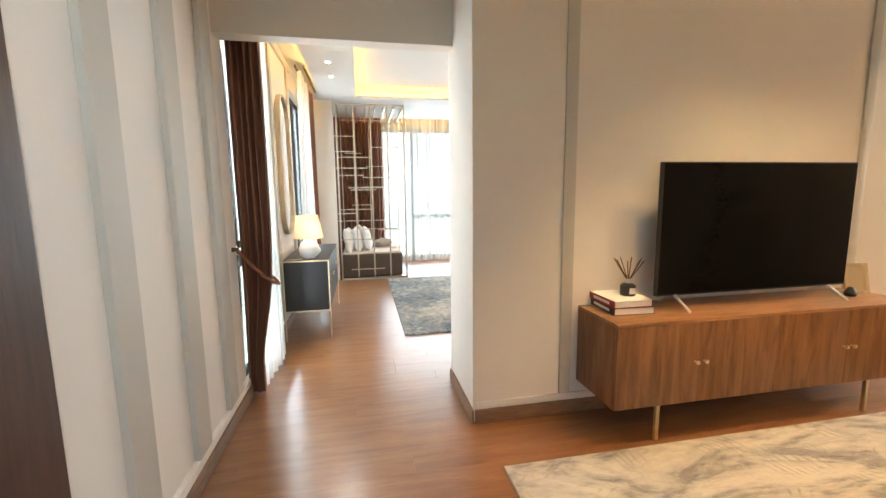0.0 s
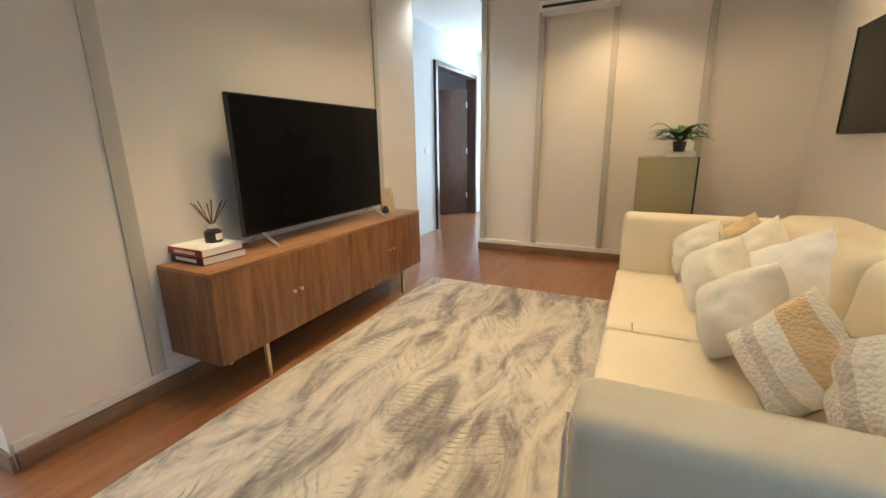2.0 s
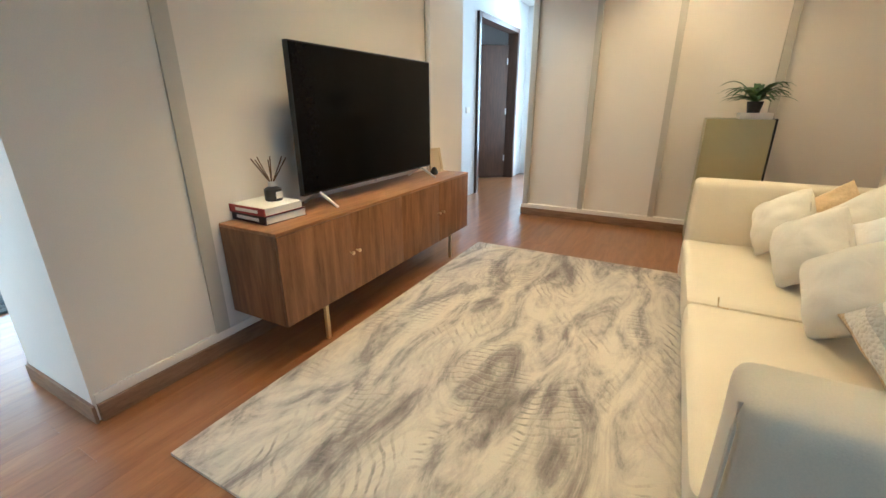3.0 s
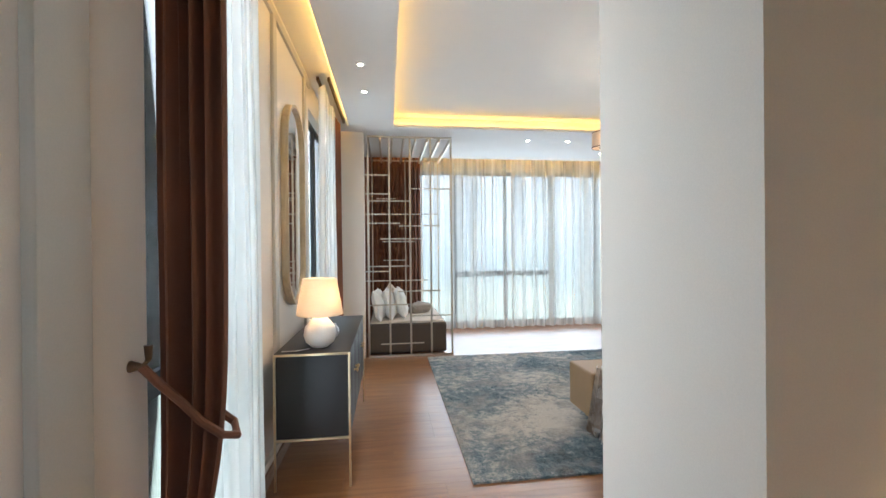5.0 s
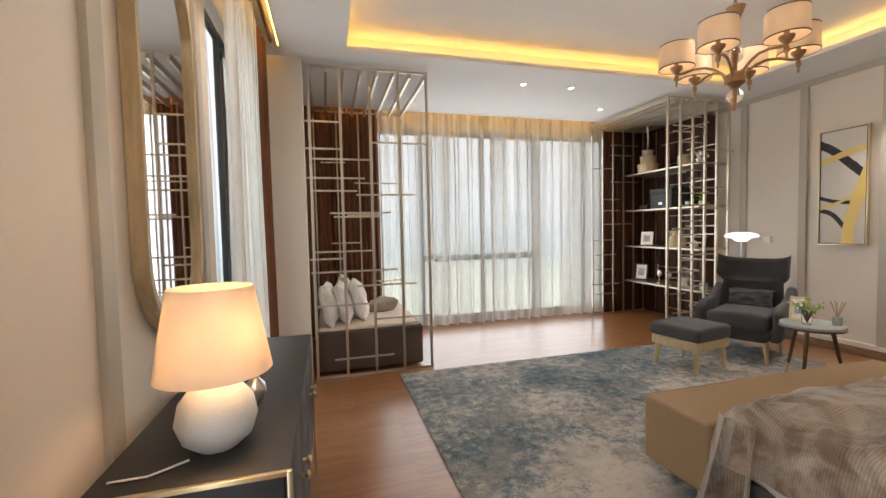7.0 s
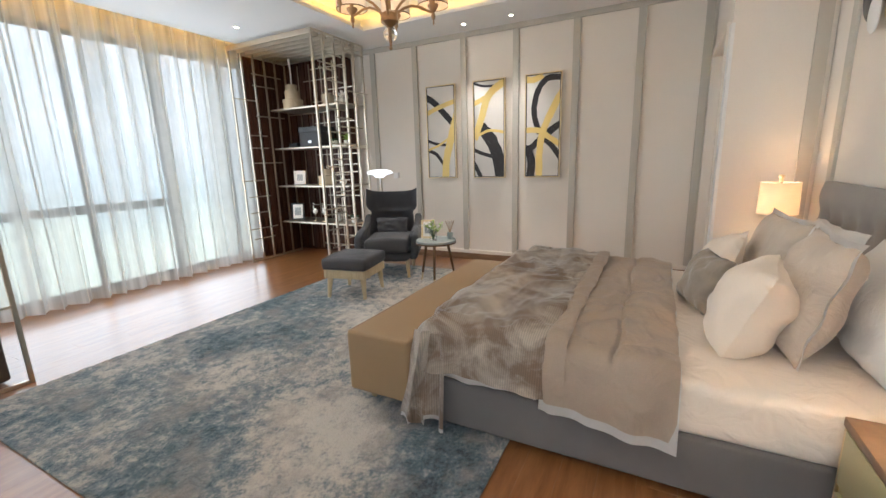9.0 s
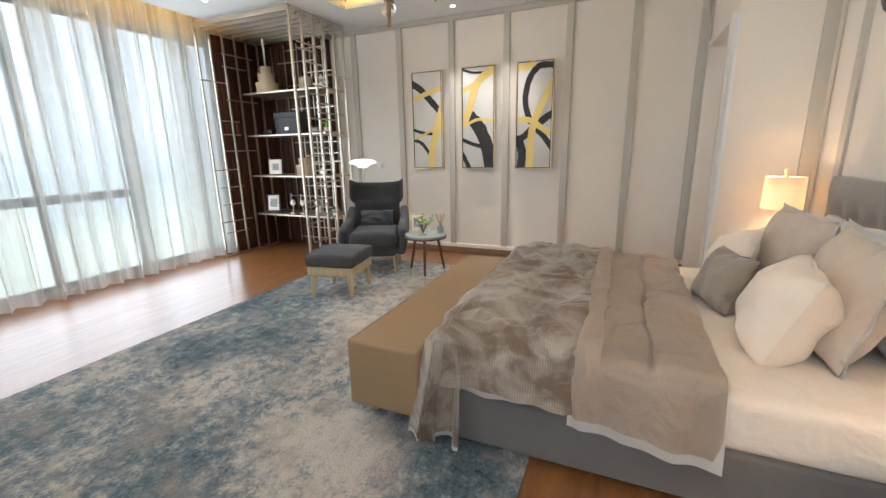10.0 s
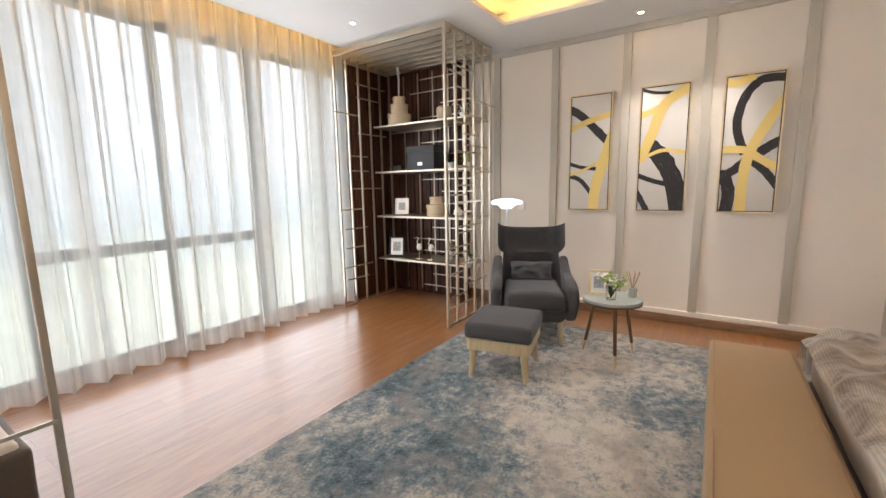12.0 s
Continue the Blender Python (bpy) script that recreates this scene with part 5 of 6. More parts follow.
# ---- dresser, lamp, mirror ----
dx0, dy0, dw, dl = -0.485, 4.95, 0.435, 1.36
dresser = thing("dresser", "charcoal sideboard with brass edges and legs", "sideboard", pose(dx0, dy0, 0))
part("body", block((0.012, 0.012, 0.295), (dw - 0.02, dl - 0.012, 0.772), 0.003), M_CHAR, dresser)
part("top", block((0.0, 0.012, 0.772), (dw - 0.004, dl, 0.787), 0.002), M_CHAR, dresser)
for y in (0.0, dl - 0.012):
    for z in (0.283, 0.775):
        part("edge_bar", block((0.012, y, z), (dw - 0.012, y + 0.012, z + 0.012), 0.001), M_BRASS, dresser, "brass edge bar")
    for x in (0.0, dw - 0.012):
        part("leg", block((x, y, 0), (x + 0.012, y + 0.012, 0.787), 0.001), M_BRASS, dresser, "brass leg")
for k in range(4):
    y = 0.02 + k * 0.33
    dr = part("door", block((dw - 0.02, y, 0.3), (dw - 0.004, y + 0.322, 0.77), 0.002), M_CHAR, dresser)
    part("knob", lathe([(0.006, 0), (0.006, 0.012), (0.014, 0.02), (0.012, 0.028), (0.001, 0.03)], 14), M_BRASS, dr, "brass knob", at=pose(dw - 0.004, y + (0.28 if k % 2 == 0 else 0.042), 0.6, 0, 90, 0))
tl = thing("table_lamp", "lit table lamp with a round white ceramic base", "lamp", pose(-0.25, 5.14, 0.787))
part("base", lathe([(0.05, 0), (0.085, 0.03), (0.1, 0.075), (0.09, 0.125), (0.055, 0.17), (0.03, 0.19), (0.028, 0.205), (0.001, 0.206)], 36), M_CERAMIC, tl)
part("neck", lathe([(0.022, 0.206), (0.022, 0.235), (0.001, 0.235)], 18), M_BRASS, tl, "brass neck")
part("shade", lathe([(0.142, 0.2), (0.102, 0.425), (0.1, 0.425), (0.14, 0.2)], 40), M_SHADE, tl, "cream tapered shade")
part("bulb", lathe([(0.001, 0.24), (0.025, 0.26), (0.03, 0.3), (0.015, 0.335), (0.001, 0.335)], 14), M_BULB, tl)
part("cord", tube([(-0.05, -0.07, 0.004), (-0.12, -0.12, 0.004), (-0.2, -0.12, 0.004), (-0.225, -0.11, -0.1)], 0.003, 6), M_WHITE, tl, "white cord")
lamp("POINT", "table_lamp_light", (-0.21, 5.12, 1.1), 0.95, (1.0, 0.66, 0.36), radius=0.04)
gp = thing("glass_vase", "small glass and silver ornaments behind the lamp", "vase", pose(-0.32, 5.52, 0.787))
part("body", lathe([(0.04, 0), (0.045, 0.1), (0.04, 0.2), (0.036, 0.2), (0.04, 0.1), (0.036, 0.01)], 20), M_GLASS, gp)
jar("ornament", -0.2, 5.42, 0.787, [(0.02, 0), (0.035, 0.03), (0.03, 0.06), (0.012, 0.08), (0.014, 0.09), (0.001, 0.092)], M_STEEL, "small silver ornament on the dresser", "ornament")

mirror = thing("wall_mirror", "tall mirror with rounded ends and a wooden frame", "mirror", pose(XW + 0.03, 5.785, 0.97))


def stadium(w, hh, n=16):
    r = w / 2
    return [(r * math.cos(a), r + r * math.sin(a)) for a in [math.pi + k * math.pi / n for k in range(n + 1)]] + [(r * math.cos(a), hh - r + r * math.sin(a)) for a in [k * math.pi / n for k in range(n + 1)]]


def ring(outer, inner, x0, x1):
    bm = bmesh.new()
    loops = [[bm.verts.new((x, p, q)) for p, q in pts] for x, pts in ((x0, outer), (x1, outer), (x1, inner), (x0, inner))]
    n = len(outer)
    for a, b in zip(loops, loops[1:] + loops[:1]):
        for k in range(n):
            bm.faces.new((a[k], a[(k + 1) % n], b[(k + 1) % n], b[k]))
    bmesh.ops.recalc_face_normals(bm, faces=bm.faces[:])
    return bm


so = stadium(0.61, 1.52)
si = [(p * 0.925, 0.76 + (q - 0.76) * 0.97) for p, q in so]
part("frame", ring(so, si, -0.02, 0.03), M_OAK, mirror, "honey wooden frame")
bm = bmesh.new()
bm.faces.new([bm.verts.new((0.008, p, q)) for p, q in si])
ex = bmesh.ops.extrude_face_region(bm, geom=bm.faces[:])
for v in ex["geom"]:
    if isinstance(v, bmesh.types.BMVert):
        v.co.x = -0.01
bmesh.ops.recalc_face_normals(bm, faces=bm.faces[:])
part("glass", bm, M_MIRROR, mirror, "mirror glass", smooth=False)

# ---- daybed ----
db = thing("daybed", "brown-grey upholstered daybed under the lattice canopy", "daybed", pose(-0.08, 7.93, 0))
part("base", soft((0, 0, 0.02), (1.02, 1.28, 0.405), 0.03, 5, None, 0.004, 5), M_DAYBED, db)
part("cushion", soft((0.02, 0.03, 0.37), (0.99, 1.26, 0.435), 0.03, 8, None, 0.008, 5), M_BEIGE, db, "pale seat cushion")
for k, (x, y, sd) in enumerate(((0.1, 8.18, 11), (0.24, 8.26, 12), (0.4, 8.36, 13), (0.3, 8.85, 14))):
    cushion("pillow", x, y, 0.43, 0.44, 0.42, 0.16, 82 + 4 * k, -14, M_WHITE if k != 3 else M_CUSH, "pale scatter cushion on the daybed", sd, 0, "daybed cushions")
cushion("pillow", 0.58, 8.75, 0.43, 0.34, 0.22, 0.2, 30, 60, M_TAUPE, "small taupe bolster lying on the daybed", 15)


# ---- armchair and ottoman ----
def armchair(at):
    t = thing("armchair", "charcoal wing armchair with wooden legs", "armchair", at)
    # local: seat faces -x, width along y
    part("seat", soft((-0.37, -0.25, 0.3), (0.28, 0.25, 0.45), 0.05, 5, lambda v: (v.x, v.y, v.z + 0.03 * math.cos(v.y * 5) * (1 if v.z > 0.4 else 0)), 0.005, 6), M_GREY, t, "seat cushion")
    part("shell", soft((-0.34, -0.31, 0.2), (0.3, 0.31, 0.32), 0.045, 4, lambda v: (v.x, v.y * (1 - 0.25 * max(0, 0.3 - v.z) / 0.1), v.z)), M_GREY, t)

    def back(u, v):
        a = 2 * u - 1
        z = 0.34 + 0.4 * v
        return (0.19 + 0.11 * v - 0.07 * abs(a) ** 3, a * (0.29 - 0.03 * v), z)

    def head(u, v):
        a = 2 * u - 1
        wide = 0.265 + 0.055 * min(1, v / 0.35) * (2 - min(1, v / 0.35)) * 0.9
        wing = 0.12 * min(1, 0.3 + 2 * v) * abs(a) ** 4
        return (0.275 + 0.08 * v - wing, a * wide, 0.715 + 0.25 * v + 0.04 * v * v * abs(a) ** 6 - 0.012 * (1 - a * a) * v)
    for fn, thick, nm in ((back, 0.1, "backrest"), (head, 0.1, "headrest")):
        bm = sheet(fn, 26, 16)
        bmesh.ops.solidify(bm, geom=bm.faces[:], thickness=-thick)
        bmesh.ops.recalc_face_normals(bm, faces=bm.faces[:])
        bmesh.ops.bevel(bm, geom=[e for e in bm.edges if e.calc_face_angle(0) > 1.0], offset=0.035, segments=4, profile=0.55, affect="EDGES")
        part(nm, bm, M_GREY, t)
    part("seam", tube([(back(k / 12, 0.68)[0] - 0.002, back(k / 12, 0.68)[1], back(k / 12, 0.68)[2]) for k in range(1, 12)], 0.004, 6), M_BLACK, t, "dark seam")
    for s in (-1, 1):
        def arm(v, s=s):
            rise = 0.12 * max(0, (v.x + 0.02) / 0.32) ** 2 - 0.05 * max(0, (-0.12 - v.x) / 0.22) ** 2
            return (v.x, v.y + s * 0.035 * math.sin((v.z - 0.2) * 7), v.z + rise * max(0, (v.z - 0.22) / 0.3))
        bm = soft((-0.34, min(s * 0.245, s * 0.335), 0.22), (0.31, max(s * 0.245, s * 0.335), 0.555), 0.04, 7, arm)
        part("armrest", bm, M_GREY, t)
    p = pillow(0.4, 0.2, 0.1, 20)
    part("lumbar_pillow", p, M_GREY, t, "small lumbar cushion", at=pose(0.13, 0, 0.45, 0, 0, 90) @ pose(0, 0, 0, 14, 0, 0))
    for x in (-0.26, 0.24):
        for y in (-0.22, 0.22):
            part("leg", tube([(x * 1.08, y * 1.08, 0), (x, y, 0.22)], [0.017, 0.027], 12), M_OAK, t, "pale wooden leg")
    return t


armchair(pose(4.14, 7.14, 0.0135, 0, 0, 25))
ot = thing("ottoman", "charcoal footstool on pale wooden legs", "ottoman", pose(3.31, 7.03, 0.0135, 0, 0, 11))
part("cushion", soft((-0.25, -0.24, 0.29), (0.25, 0.24, 0.4), 0.035, 5, lambda v: (v.x, v.y, v.z + (0.025 * math.cos(v.x * 5) * math.cos(v.y * 5) if v.z > 0.36 else 0)), 0.003, 6), M_GREY, ot)
part("apron", block((-0.235, -0.225, 0.205), (0.235, 0.225, 0.29), 0.01), M_OAK, ot, "pale wooden apron")
for x in (-0.19, 0.19):
    for y in (-0.18, 0.18):
        part("leg", tube([(x * 1.1, y * 1.1, 0), (x, y, 0.21)], [0.017, 0.03], 12), M_OAK, ot, "pale wooden leg")

# ---- side table ----
TX, TY = 3.92, 6.4
st = thing("side_table", "round side table with a pale stone top and dark splayed legs", "side table", pose(TX, TY, 0.0135))
part("tabletop", lathe([(0.001, 0.455), (0.2, 0.455), (0.215, 0.463), (0.215, 0.482), (0.21, 0.487), (0.001, 0.487)], 40), M_STONE, st)
part("rim", lathe([(0.19, 0.44), (0.218, 0.447), (0.218, 0.462), (0.19, 0.455)], 40), M_BRONZE, st, "dark rim")
for k in range(3):
    a = radians(200 + 120 * k)
    lg = part("leg", tube([(0.13 * math.cos(a), 0.13 * math.sin(a), 0.455), (0.205 * math.cos(a), 0.205 * math.sin(a), 0.09)], [0.017, 0.012], 12), M_BRONZE, st, "dark wooden leg")
    part("leg_tip", tube([(0.205 * math.cos(a), 0.205 * math.sin(a), 0.09), (0.223 * math.cos(a), 0.223 * math.sin(a), 0.0)], [0.012, 0.01], 12), M_BRASS, lg, "brass leg tip")
TZ = 0.0135 + 0.487
fv = thing("flower_vase", "clear glass vase with green and white flowers", "vase", pose(TX - 0.06, TY - 0.0, TZ))
part("vase", lathe([(0.035, 0.0), (0.04, 0.1), (0.037, 0.1), (0.032, 0.006), (0.001, 0.006)], 20), M_GLASS, fv)
fr = random.Random(6)
for k in range(16):
    a, r, zz = fr.uniform(0, math.tau), fr.uniform(0.01, 0.1), fr.uniform(0.12, 0.19)
    part("stem", tube([(0, 0, 0.01), (math.cos(a) * r * 0.5, math.sin(a) * r * 0.5, zz * 0.7), (math.cos(a) * r, math.sin(a) * r, zz)], 0.0025, 5), M_LEAF, fv)
    bm = bmesh.new()
    for j in range(7):
        c = Vector((math.cos(a) * r, math.sin(a) * r, zz)) + Vector([fr.gauss(0, 0.014) for _ in range(3)])
        d1, d2 = Vector([fr.gauss(0, 1) for _ in range(3)]).normalized() * 0.018, Vector([fr.gauss(0, 1) for _ in range(3)]).normalized() * 0.01
        bm.faces.new([bm.verts.new(c - d1), bm.verts.new(c + d2), bm.verts.new(c + d1), bm.verts.new(c - d2)])
    part("flower_head", bm, (M_LIME, M_LIME, M_WHITE)[k % 3], fv)
photo(TX + 0.02, TY + 0.11, TZ, 0.15, 0.2, -75, M_BRASS, "brass framed picture on the side table", 6)
rd = thing("reed_diffuser", "reed diffuser in a dark glass jar on the side table", "diffuser", pose(TX + 0.08, TY - 0.13, TZ))
part("jar", lathe([(0.03, 0), (0.034, 0.06), (0.03, 0.07), (0.001, 0.07)], 18), M_STONE, rd)
for k in range(7):
    a = k * 0.9
    part("reed", tube([(0, 0, 0.06), (0.05 * math.cos(a), 0.05 * math.sin(a), 0.2)], 0.003, 5), M_STRAW, rd)

# ---- floor lamp ----
flp = thing("floor_lamp", "lit floor lamp with a tiered white shade on a steel pole", "floor lamp", pose(4.72, 7.66, 0.0))
part("base", lathe([(0.13, 0), (0.13, 0.012), (0.02, 0.02), (0.001, 0.02)], 32), M_STEEL, flp)
part("pole", tube([(0, 0, 0.02), (0, 0, 1.17)], 0.009, 12), M_STEEL, flp)
part("shade", lathe([(0.05, 1.13), (0.075, 1.15), (0.09, 1.165), (0.155, 1.178), (0.175, 1.19), (0.155, 1.215), (0.09, 1.235), (0.001, 1.24)], 40), M_LOPAL, flp, "white opal shade")
lamp("POINT", "floor_lamp_light", (4.66, 7.6, 1.1), 0.2, (1.0, 0.95, 0.9), radius=0.08)
sw = solid("light_switch", block((XE - 0.04, 7.62, 1.1), (XE - 0.0, 7.7, 1.18), 0.004), M_WHITE, "white wall switch plate beside the lattice", "switch")

# ---- chandelier ----
ch = thing("chandelier", "brass chandelier with six cream drum shades", "chandelier", pose(2.36, 5.83, -0.03))
part("canopy", lathe([(0.001, ZU + 0.03), (0.05, ZU + 0.03), (0.054, ZU - 0.04), (0.048, ZU - 0.08), (0.03, ZU - 0.105), (0.01, ZU - 0.115), (0.001, ZU - 0.115)], 28), M_ANTIQUE, ch)
for k in range(9):
    z = ZU - 0.13 - k * 0.034
    a = (k % 2) * math.pi / 2
    part("chain_link", tube([(0.011 * math.cos(q) * math.cos(a), 0.011 * math.cos(q) * math.sin(a), z + 0.02 * math.sin(q)) for q in [j * math.tau / 12 for j in range(13)]], 0.003, 6), M_ANTIQUE, ch)
part("stem", lathe([(0.006, 2.64), (0.05, 2.62), (0.03, 2.57), (0.014, 2.52), (0.012, 2.44), (0.02, 2.42), (0.012, 2.38), (0.012, 2.26), (0.05, 2.235), (0.055, 2.19), (0.03, 2.17), (0.008, 2.15), (0.008, 2.05), (0.012, 2.04), (0.001, 2.03)], 24), M_ANTIQUE, ch)
for z, r in ((2.49, 0.028), (2.35, 0.045), (2.12, 0.042)):
    part("glass_ball", lathe([(r * math.sin(k * math.pi / 10) + 0.0003, z - r * math.cos(k * math.pi / 10)) for k in range(11)], 20), M_GLASS, ch, "clear glass ball")
for k in range(6):
    a = radians(25 + 60 * k)
    c, s = math.cos(a), math.sin(a)
    at = pose(c * 0.3, s * 0.3, 0)
    arm = part("arm", tube([(c * q, s * q, z) for q, z in ((0.045, 2.21), (0.06, 2.25), (0.1, 2.28), (0.15, 2.3), (0.21, 2.3), (0.26, 2.285), (0.3, 2.28))], 0.008, 8), M_ANTIQUE, ch)
    part("cup", lathe([(0.001, 2.205), (0.006, 2.215), (0.005, 2.235), (0.014, 2.25), (0.012, 2.27), (0.008, 2.28), (0.02, 2.295), (0.034, 2.315), (0.034, 2.325), (0.012, 2.33), (0.012, 2.37), (0.001, 2.37)], 18), M_ANTIQUE, arm, at=at)
    part("shade", lathe([(0.097, 2.318), (0.093, 2.452), (0.091, 2.452), (0.095, 2.318)], 32), M_SHADE, arm, "cream drum shade", at=at)
    for z in (2.316, 2.448):
        q = 0.098 if z < 2.4 else 0.0945
        part("shade_trim", lathe([(q, z), (q, z + 0.006), (q - 0.003, z + 0.006), (q - 0.003, z)], 32), M_BRONZE, arm, "brown trim", at=at)
    part("bulb", lathe([(0.012, 2.37), (0.02, 2.39), (0.012, 2.42), (0.001, 2.425)], 12), M_BULB, arm, at=at)

# ---- ceiling lights ----
# the fitting at (0.5, 0.3) is made up for the passage fill
for sx, sy, zz in [(x, y, ZC) for x, y in DOWN] + [(x, y, ZL) for x, y, _, _ in SPOTS] + [(0.5, 0.3, ZL)] + [(4.36, 3.1, ZL)]:
    dlt = thing("downlight", "small round recessed ceiling light", "downlight", pose(sx, sy, zz), "ceiling downlights")
    part("ring", lathe([(0.038, -0.004), (0.038, 0.0), (0.022, 0.0), (0.022, -0.006)], 24), M_CEIL, dlt)
    part("lens", lathe([(0.021, -0.003), (0.001, -0.003)], 20), M_SPOT, dlt, "glowing lens")

# ---- sitting room: television, console and what stands on it ----
con = thing("tv_console", "walnut media console with four doors on brass legs", "media console", pose(1.587, 2.774, 0))
CL, CD = 2.083, 0.41
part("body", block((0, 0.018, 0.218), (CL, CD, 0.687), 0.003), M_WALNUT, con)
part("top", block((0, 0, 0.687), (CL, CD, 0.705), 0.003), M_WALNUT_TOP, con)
for k in range(4):
    x = 0.002 + k * 0.52
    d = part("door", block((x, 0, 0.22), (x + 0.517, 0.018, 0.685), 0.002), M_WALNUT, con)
    hx = x + (0.49 if k % 2 == 0 else 0.027)
    part("knob", lathe([(0.005, 0), (0.005, 0.014), (0.011, 0.018), (0.011, 0.028), (0.001, 0.029)], 14), M_BRASS, d, "brass knob", at=pose(hx, 0, 0.462, 90, 0, 0))
for x in (0.29, CL - 0.29):
    for y in (0.03, CD - 0.05):
        part("leg", block((x - 0.011, y - 0.011, 0), (x + 0.011, y + 0.011, 0.218), 0.002), M_BRASS, con, "brass leg")
part("cable", tube([(0.95, 0.3, 0.21), (1.0, 0.24, 0.12), (1.08, 0.2, 0.1), (1.12, 0.26, 0.16), (1.14, 0.32, 0.22)], 0.004, 6), M_BLACK, con, "black cable")
tv = thing("television", "large black flat television on splayed metal feet", "television", pose(1.977, 2.985, 0.705))
part("bezel", block((0, 0, 0.08), (1.4, 0.03, 0.868), 0.004), M_BLACK, tv)
part("screen", block((0.008, -0.003, 0.092), (1.392, -0.0004, 0.86), 0), M_SCREEN, tv, "glossy dark screen", smooth=False)
part("rear_housing", block((0.3, 0.03, 0.1), (1.1, 0.07, 0.55), 0.01), M_BLACK, tv)
for x in (0.13, 1.27):
    for s in (-1, 1):
        part("foot", tube([(x, 0.015 , 0.085), (x + 0.01, 0.015 + s * 0.13, 0.006)], [0.011, 0.008], 8), M_STEEL, tv, "silver foot")
part("sensor", block((0.66, -0.004, 0.062), (0.74, 0.02, 0.082), 0.004), M_STEEL, tv)


def text(string, size, at, material, parent, depth=0.0006):
    cu = bpy.data.curves.new("lettering", "FONT")
    cu.body, cu.size, cu.extrude, cu.align_x = string, size, depth, "CENTER"
    tmp = bpy.data.objects.new("lettering", cu)
    scene.collection.objects.link(tmp)
    me = bpy.data.meshes.new_from_object(tmp.evaluated_get(bpy.context.evaluated_depsgraph_get()))
    bpy.data.objects.remove(tmp)
    me.materials.append(material)
    ob = new("lettering", me)
    ob.parent, ob.matrix_basis = parent, at
    return ob


BKX, BKY = 1.67, 2.93
for k, (z0, hh, cover, w, l, label) in enumerate(((0.705, 0.042, M_BBLACK, 0.25, 0.3, "thick dark book lying on the console"), (0.747, 0.04, M_RED, 0.24, 0.29, "red and white book lying on another book"))):
    bk = thing("book", label, "book", pose(BKX, BKY, z0, 0, 0, -3 + 2 * k))
    part("cover_bottom", block((0, 0, 0), (w, l, 0.003), 0.001), cover, bk)
    part("cover_top", block((0, 0, hh - 0.003), (w, l, hh), 0.001), cover if k == 0 else M_WHITE, bk)
    part("spine", block((-0.003, 0, 0), (0.003, l, hh), 0.001), cover, bk)
    part("page_block", block((0.004, 0.004, 0.003), (w - 0.004, l - 0.004, hh - 0.003), 0), M_PAPER, bk)
    part("title_bar", block((-0.0042, 0.05, hh * 0.3), (-0.003, l - 0.07, hh * 0.7), 0), M_WHITE, bk, "pale title lettering")
ds = thing("reed_diffuser", "black reed diffuser with dark reeds on the books", "diffuser", pose(1.84, 3.06, 0.787))
part("jar", lathe([(0.042, 0), (0.045, 0.005), (0.045, 0.06), (0.03, 0.07), (0.018, 0.075), (0.001, 0.075)], 24), M_BLACK, ds)
part("collar", lathe([(0.019, 0.075), (0.019, 0.098), (0.012, 0.1), (0.001, 0.1)], 18), M_STEEL, ds, "silver collar")
part("tag", block((-0.02, -0.0465, 0.015), (0.02, -0.045, 0.05), 0), M_WHITE, ds, "white paper label")
for k in range(8):
    a = k * 0.8
    part("reed", tube([(0.005 * math.cos(a), 0.005 * math.sin(a), 0.09), (0.085 * math.cos(a), 0.085 * math.sin(a), 0.22)], 0.0032, 5), M_BRONZE, ds)
pfm = thing("photo_frame", "small cream picture frame on the console", "photo frame", pose(3.53, 3.0, 0.705, 0, 0, -12) @ pose(0, 0, 0, -12, 0, 0))
for a, b in (((-0.08, 0, 0), (0.08, 0.018, 0.025)), ((-0.08, 0, 0.185), (0.08, 0.018, 0.21)), ((-0.08, 0, 0.025), (-0.055, 0.018, 0.185)), ((0.055, 0, 0.025), (0.08, 0.018, 0.185))):
    part("frame_bar", block(a, b, 0.003), M_OAK, pfm)
part("print", block((-0.055, 0.006, 0.025), (0.055, 0.014, 0.185), 0), M_BOXTAN, pfm)
part("stand", block((-0.02, 0.018, 0.004), (0.02, 0.08, 0.012), 0.001), M_BLACK, pfm)
solid("ornament", lathe([(0.03, 0), (0.035, 0.02), (0.02, 0.05), (0.012, 0.06), (0.001, 0.062)], 18), M_BLACK, "small black ornament beside the picture frame", "ornament", pose(3.43, 2.98, 0.705))

# ---- sofa ----
sofa = thing("sofa", "cream leather sofa with wide arms and two back cushions", "sofa", pose(0, 0, 0))
SX0, SX1, SY0, SY1, SZ = 1.1, 3.81, -0.33, 1.06, 0.385
part("base", soft((SX0 + 0.16, SY0 + 0.1, 0.08), (SX1 - 0.16, SY1 - 0.02, 0.26), 0.03), M_CREAM, sofa)
for x0, x1 in ((SX0 + 0.2, 2.45), (2.45, SX1 - 0.2)):
    part("seat_cushion", soft((x0 + 0.004, 0.1, 0.24), (x1 - 0.004, SY1 + 0.01, SZ), 0.045, 8, lambda v: (v.x, v.y, v.z + (0.012 * math.sin(v.x * 3) if v.z > 0.36 else 0)), 0.005, 4), M_CREAM, sofa)
    part("back_cushion", soft((x0 + 0.004, -0.14, 0.36), (x1 - 0.004, 0.24, 0.86), 0.11, 8, lambda v: (v.x, v.y - 0.14 * (v.z - 0.4), v.z + 0.015 * math.sin((v.x - 1.5) * 2.2)), 0.008, 4), M_CREAM, sofa)
